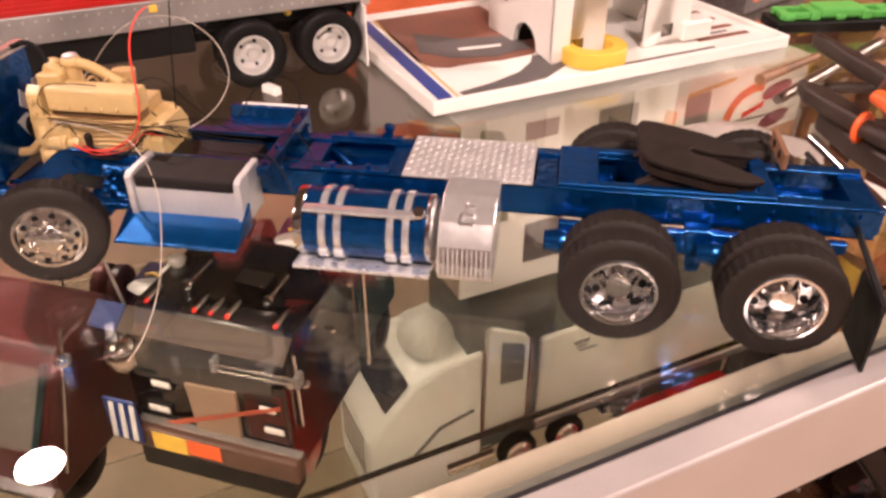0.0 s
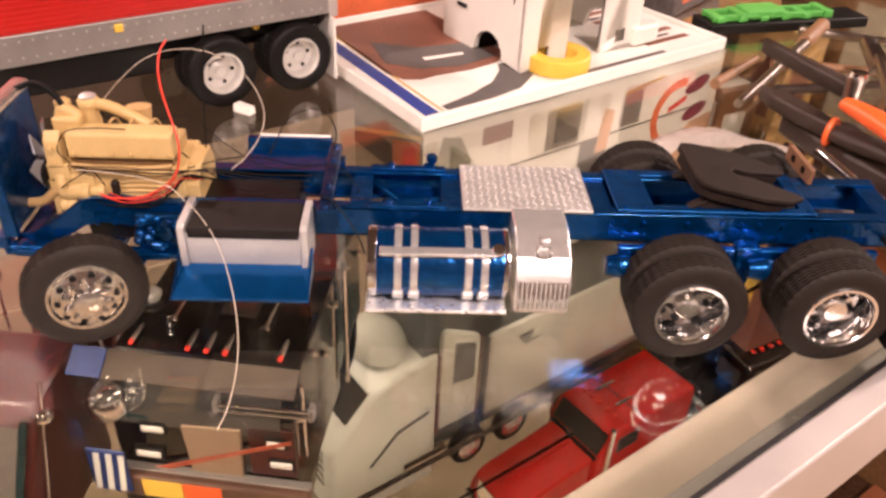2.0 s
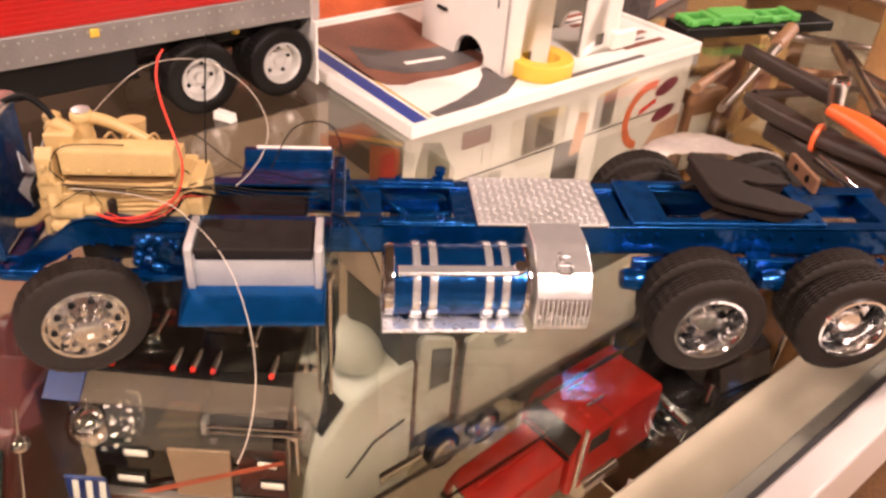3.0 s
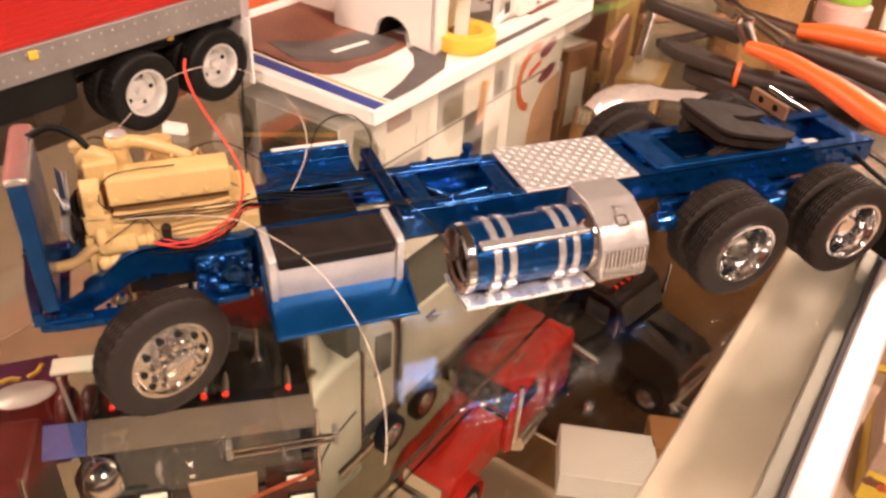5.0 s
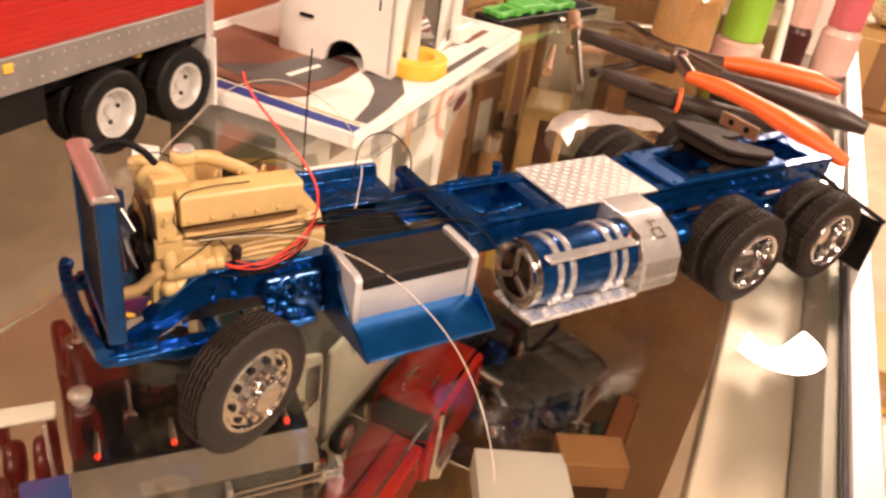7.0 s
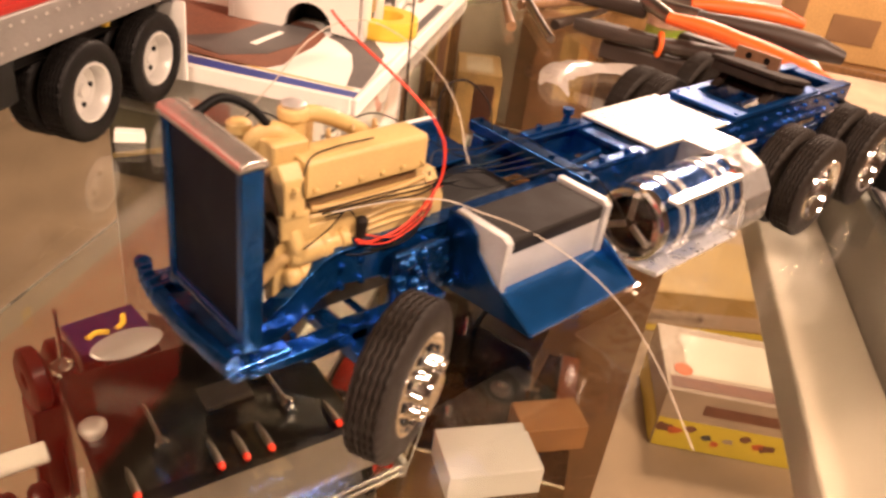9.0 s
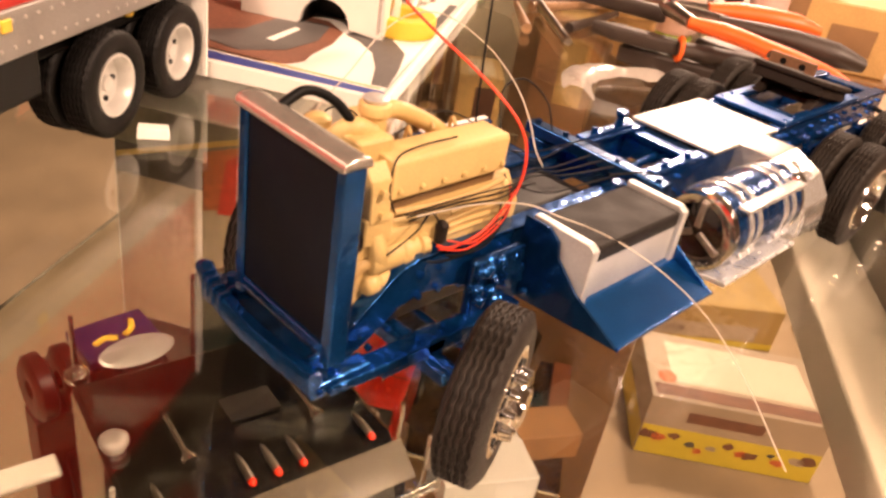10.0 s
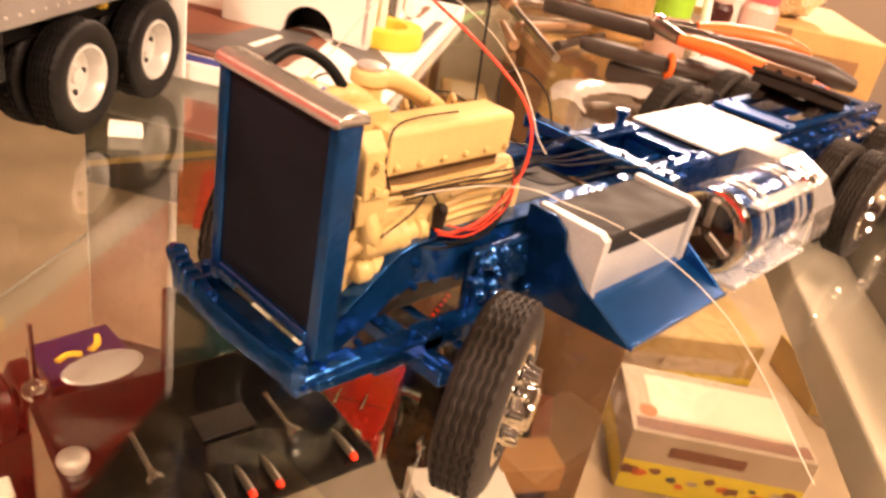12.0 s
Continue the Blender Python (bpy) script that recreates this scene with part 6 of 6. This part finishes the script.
part("handle", turned([(0.0, 0.0), (0.12, 0.03), (0.16, 0.3), (0.13, 0.8), (0.15, 1.2), (0.0, 1.3)], "x", 16), WOOD, file_tool, "wooden handle", at=(4.5, 8.3, 0.17), turn=(0, 0, 52))
for n, (a, b, m) in enumerate((((3.6, 7.4), (6.2, 7.0), WOOD), ((3.2, 6.2), (5.2, 6.6), GREY_GRIP), ((4.8, 9.2), (7.0, 8.4), STEEL), ((2.3, 6.4), (3.4, 7.6), WOOD))):
    solid("hobby_stick", rod((a[0], a[1], 0.1), (b[0], b[1], 0.1), 0.09, 10, 0.06), m, "thin hobby stick lying on the glass", "stick", at=(0, 0, GZ), group="loose sticks")

film = bmesh.new()
rnd = random.Random(11)
grid = [[film.verts.new((0.65 + 0.14 * i, 3.75 + 0.11 * j + 0.55 * math.sin(i * 0.23) + rnd.uniform(-.02, .02), 0.03 + 0.10 * math.sin(j * 0.62) + rnd.uniform(0, .05))) for j in range(6)] for i in range(15)]
for i in range(14):
    for j in range(5):
        film.faces.new((grid[i][j], grid[i + 1][j], grid[i + 1][j + 1], grid[i][j + 1]))
bmesh.ops.solidify(film, geom=film.faces[:], thickness=0.012)
solid("plastic_film", film, surface("pearly_white_film", (0.72, 0.66, 0.60), 0.22, 0.2, 900, 0.15, 0.15, 0.5, 120), "creased pearly white plastic film on the glass", "film", at=(0, 0, GZ), sharp=25)
tag = prism([(-0.15, 0.0), (0.15, 0.0), (0.14, 0.11), (-0.14, 0.12)], "y", -0.06, 0.07, 0.008)
solid("white_label", tag, WHITE, "small folded white paper label on the glass", "label", at=(-4.88, 5.04, GZ + 0.001), turn=(0, 0, -30))
solid("chrome_tube", rod((1.88, 2.22, 1.12), (2.85, 1.02, 0.56), 0.05, 12), CHROME, "polished chrome tube leaning on the rear frame", "tube")
white_pad = box(-0.6, 0.6, -0.18, 0.18, 0, 0.10, 0.02)
solid("white_strip", white_pad, WHITE, "small white plastic strip on the glass", "strip", at=(3.1, 2.9, GZ), turn=(0, 0, -50))


def jar(at, r, h, body, cap, label, cap_h=0.5):
    j = thing("paint_jar", at, label, "jar", group="jars behind the tools")
    part("body", turned([(0.0, 0.0), (r * 0.95, 0.0), (r, 0.05), (r, h * 0.86), (r * 0.8, h), (r * 0.78, h + 0.08), (0.0, h + 0.08)], "z", 28), body, j)
    part("cap", turned([(r * 0.84, h + 0.02), (r * 0.86, h + 0.05), (r * 0.86, h + cap_h), (r * 0.8, h + cap_h + 0.05), (0.0, h + cap_h + 0.06)], "z", 28), cap, j)
    return j


AMBER = surface("amber_paint", (0.40, 0.22, 0.08), 0.2, 0, 600, 0.25, 0.05, 0.5)
CREAM_PAINT = surface("cream_paint", (0.62, 0.50, 0.34), 0.25, 0, 600, 0.15, 0.05, 0.4)
LIME = surface("lime_paint", (0.28, 0.55, 0.04), 0.3, 0, 600, 0.1, 0.05, 0.3)
PINK_RED = surface("rose_plastic", (0.62, 0.14, 0.16), 0.35, 0, 600, 0.1, 0.05, 0.2)
PINK = surface("pale_pink_paint", (0.72, 0.45, 0.38), 0.35, 0, 600, 0.1, 0.05, 0.2)
jar((6.1, 6.9, GZ), 0.62, 1.5, AMBER, BRUSHED, "glass jar of amber paint standing on the glass")
jar((7.65, 6.65, GZ), 0.50, 0.42, PINK, LIME, "small pale jar with a tall lime green cap", 0.95)
jar((9.3, 5.5, GZ), 0.40, 0.95, PINK, PINK_RED, "pale pink bottle with a rose cap", 0.9)
jar((10.4, 6.6, GZ), 0.45, 1.6, WHITE, PINK, "white bottle with a pink cap")
jar((8.75, 6.15, GZ), 0.30, 0.8, MAROON, PINK, "dark red bottle with a pink cap", 1.0)
jar((12.4, 7.6, GZ), 0.55, 1.4, LIME, YELLOW, "lime bottle with a yellow cap")
marker = thing("marker_pen", (8.2, 6.05, GZ), "white marker pen leaning upright beside the jars", "pen")
part("barrel", rod((0, 0, 0.0), (0.4, 0.5, 1.9), 0.10, 14), WHITE, marker)
part("cap", rod((0.4, 0.5, 1.9), (0.5, 0.62, 2.4), 0.11, 14), MAROON, marker)

sprue = thing("green_parts", (0, 0, GZ), "bright green plastic parts frame on a black base", "model parts")
gs = bmesh.new()
for y in (0.05, 0.42):
    quadbox(gs, 0.0, 2.6, y, y + 0.09, 0.20, 0.32, 0.02)
for k in range(6):
    quadbox(gs, 0.05 + 0.47 * k, 0.22 + 0.47 * k, -0.02, 0.52, 0.20, 0.30 + 0.05 * (k % 2), 0.02)
quadbox(gs, 0.7, 1.5, 0.0, 0.5, 0.24, 0.40, 0.03)
part("frame", gs, GREEN, sprue, at=(3.1, 9.05, 0), turn=(0, 0, 14))
part("base", box(-0.1, 3.4, -0.10, 0.62, 0.0, 0.20, 0.03), BLACK, sprue, at=(3.1, 9.05, 0), turn=(0, 0, 14))

for u, v, r, h, body, cap in ((9.9, 9.6, 0.34, 1.5, AMBER, BLACK), (10.3, 7.3, 0.30, 1.2, AMBER, CHROME), (9.6, 11.2, 0.36, 1.7, CREAM_PAINT, WHITE), (11.7, 9.2, 0.32, 1.4, AMBER, SILVER), (11.9, 7.5, 0.34, 1.3, WOOD_BROWN, CHROME), (10.5, 11.5, 0.30, 1.9, AMBER, YELLOW), (11.6, 11.3, 0.33, 1.5, WOOD_BROWN, SILVER), (9.3, 5.9, 0.30, 1.1, AMBER, CHROME)):
    jar(at_case(u, v, GZ - 5.19), r, h, body, cap, "small glossy paint jar on the upper glass shelf", 0.4)
# boxes and cartons standing behind
TAN_CARD = surface("golden_cardboard", (0.55, 0.33, 0.12), 0.6, 0, 500, 0.2, 0.1, 0, 20)


def carton(at, size, turn, material, label, panels=()):
    c = thing("carton", at, label, "carton", group="cartons behind the case", turn=(0, 0, turn))
    part("box_body", box(-size[0] / 2, size[0] / 2, -size[1] / 2, size[1] / 2, 0, size[2], 0.04), material, c)
    for x0, x1, z0, z1, m in panels:
        part("print_panel", box(x0, x1, -size[1] / 2 - 0.012, -size[1] / 2 - 0.003, z0, z1), m, c)
    return c


carton(at_case(9.6, 11.2), (6.0, 1.6, 3.4), EDGE, RED_CARD, "red printed kit box standing at the back", ((-2.5, -0.5, 0.5, 2.8, INK_BROWN), (0.2, 2.4, 1.2, 1.7, WHITE_CARD), (0.2, 1.8, 0.5, 0.9, KIT_DARK)))
carton(at_case(3.2, 11.4), (5.2, 1.4, 2.6), EDGE, INK_ORANGE, "orange printed kit box standing at the back", ((-2.2, 0.4, 0.5, 2.2, WHITE_CARD), (0.8, 2.3, 0.6, 1.9, INK_BROWN)))
carton(at_case(11.2, 9.2), (2.2, 1.5, 1.9), EDGE - 10, TAN_CARD, "plain golden cardboard carton on the glass", ((-0.7, 0.7, 0.5, 1.2, KRAFT),))
carton(at_case(8.6, 8.9), (2.4, 1.6, 0.9), EDGE + 15, KIT_DARK, "low dark printed box behind the green parts", ((-0.9, 0.8, 0.2, 0.7, INK_ORANGE),))

# golden carton on a side shelf of the case, with a foil ball on it
part("side_shelf", box(14.26, 20.6, -4.2, 2.4, -1.86, -1.65, 0.04), END_WOOD, case, "brown wooden side shelf")
big = thing("carton", (*cased(17.4, -1.0), GZ - 1.648), "large golden cardboard carton on the side shelf", "carton", turn=(0, 0, EDGE))
part("box_body", box(-2.7, 3.2, -3.0, 2.6, 0, 1.75, 0.05), TAN_CARD, big)
part("tape_strip", box(-2.714, -2.703, -0.5, 0.1, 0.05, 1.7), KRAFT, big)
part("print_panel", box(-2.714, -2.703, -2.4, -1.2, 0.5, 1.2), KRAFT, big)
part("print_panel", box(-2.714, -2.703, 0.6, 1.9, 0.5, 1.2), KRAFT, big)
ball = bmesh.new()
bmesh.ops.create_icosphere(ball, subdivisions=3, radius=1.15)
rnd = random.Random(4)
for v in ball.verts:
    v.co *= rnd.uniform(0.9, 1.06)
    v.co.z = max(v.co.z * 0.85, -0.85)
solid("foil_ball", ball, FOIL, "crumpled silver foil ball lying on the carton", "foil ball", at=(*cased(16.6, -1.4), 1.02), sharp=12)

# boxes on the shop floor seen through the glass
def floor_box(at, size, turn, top, face, label, prints=()):
    c = thing("floor_box", at, label, "kit box", turn=(0, 0, turn))
    part("box_body", box(-size[0] / 2, size[0] / 2, -size[1] / 2, size[1] / 2, 0, size[2], 0.06), face, c)
    part("top_print", box(-size[0] / 2 + 0.15, size[0] / 2 - 0.15, -size[1] / 2 + 0.15, size[1] / 2 - 0.15, size[2] + 0.003, size[2] + 0.02), top, c)
    for x0, x1, z0, z1, m in prints:
        part("print_panel", box(x0, x1, -size[1] / 2 - 0.02, -size[1] / 2 - 0.004, z0, z1), m, c)
    return c


FZ = -22.6
LEMON = surface("lemon_yellow_card", (0.80, 0.62, 0.06), 0.45, 0, 300, 0.15, 0.05, 0, 12)
PALE = surface("pale_glossy_print", (0.80, 0.72, 0.58), 0.35, 0, 300, 0.12, 0.05, 0.2, 10)
CREAM = surface("faded_cream_print", (0.50, 0.38, 0.28), 0.45, 0, 300, 0.25, 0.05, 0.1, 8)
OCHRE = surface("faded_ochre_print", (0.46, 0.30, 0.10), 0.45, 0, 300, 0.25, 0.05, 0.1, 8)
yb = floor_box((25.3, 7.4, FZ), (8.6, 5.2, 3.5), -50, CREAM, CREAM, "yellow and white printed box on the shop floor", [(-4.25, 4.25, 0.05, 1.8, LEMON), (-2.4, 1.2, 2.3, 2.9, INK_BROWN)])
rnd = random.Random(17)
for k in range(13):
    x, z, w = -3.9 + 0.64 * k + rnd.uniform(-.2, .2), rnd.uniform(0.5, 1.4), rnd.uniform(0.2, 0.5)
    shape = [(x + w * math.cos(a) * rnd.uniform(0.7, 1.2), z + 0.7 * w * math.sin(a) * rnd.uniform(0.6, 1.2)) for a in (2 * math.pi * q / 9 for q in range(9))]
    part("print_shape", prism(shape, "y", -2.628, -2.621), (INK_BROWN, INK_ORANGE, INK_BROWN, INK_GREY, INK_ORANGE, CREAM)[k % 6], yb)
part("end_band", box(-4.326, -4.304, -2.5, 2.5, 0.05, 1.6), LEMON, yb, "yellow end band")
part("top_picture", box(-3.2, 3.6, -1.3, 1.9, 3.522, 3.54), PALE, yb, "pale glossy picture")
part("top_band", box(-4.1, 4.1, -2.4, -1.6, 3.522, 3.545), INK_BROWN, yb, "dark printed band")
part("top_dot", rod((-3.4, -1.0, 3.52), (-3.4, -1.0, 3.55), 0.45, 16), INK_ORANGE, yb)
floor_box((33.0, 14.6, FZ), (10.5, 6.5, 2.8), -42, OCHRE, OCHRE, "brown and yellow carton on the shop floor", [(-4.0, 4.0, 0.6, 1.6, CREAM), (-3.6, -0.4, 0.9, 1.3, INK_BROWN), (-5.2, 5.2, 0.1, 0.5, LEMON)])
floor_box((40.0, 4.6, FZ), (8.0, 5.0, 2.2), -40, CREAM, OCHRE, "pale printed carton on the shop floor", [(-3.0, 3.0, 0.5, 1.3, INK_ORANGE)])
floor_box((20.0, 19.5, FZ), (7.0, 5.0, 3.0), -25, KRAFT, KRAFT, "brown carton on the shop floor under the case")
floor_box((15.5, 14.0, FZ), (4.5, 9.0, 3.5), -30, INK_BROWN, MAROON, "dark red carton on the shop floor under the case")
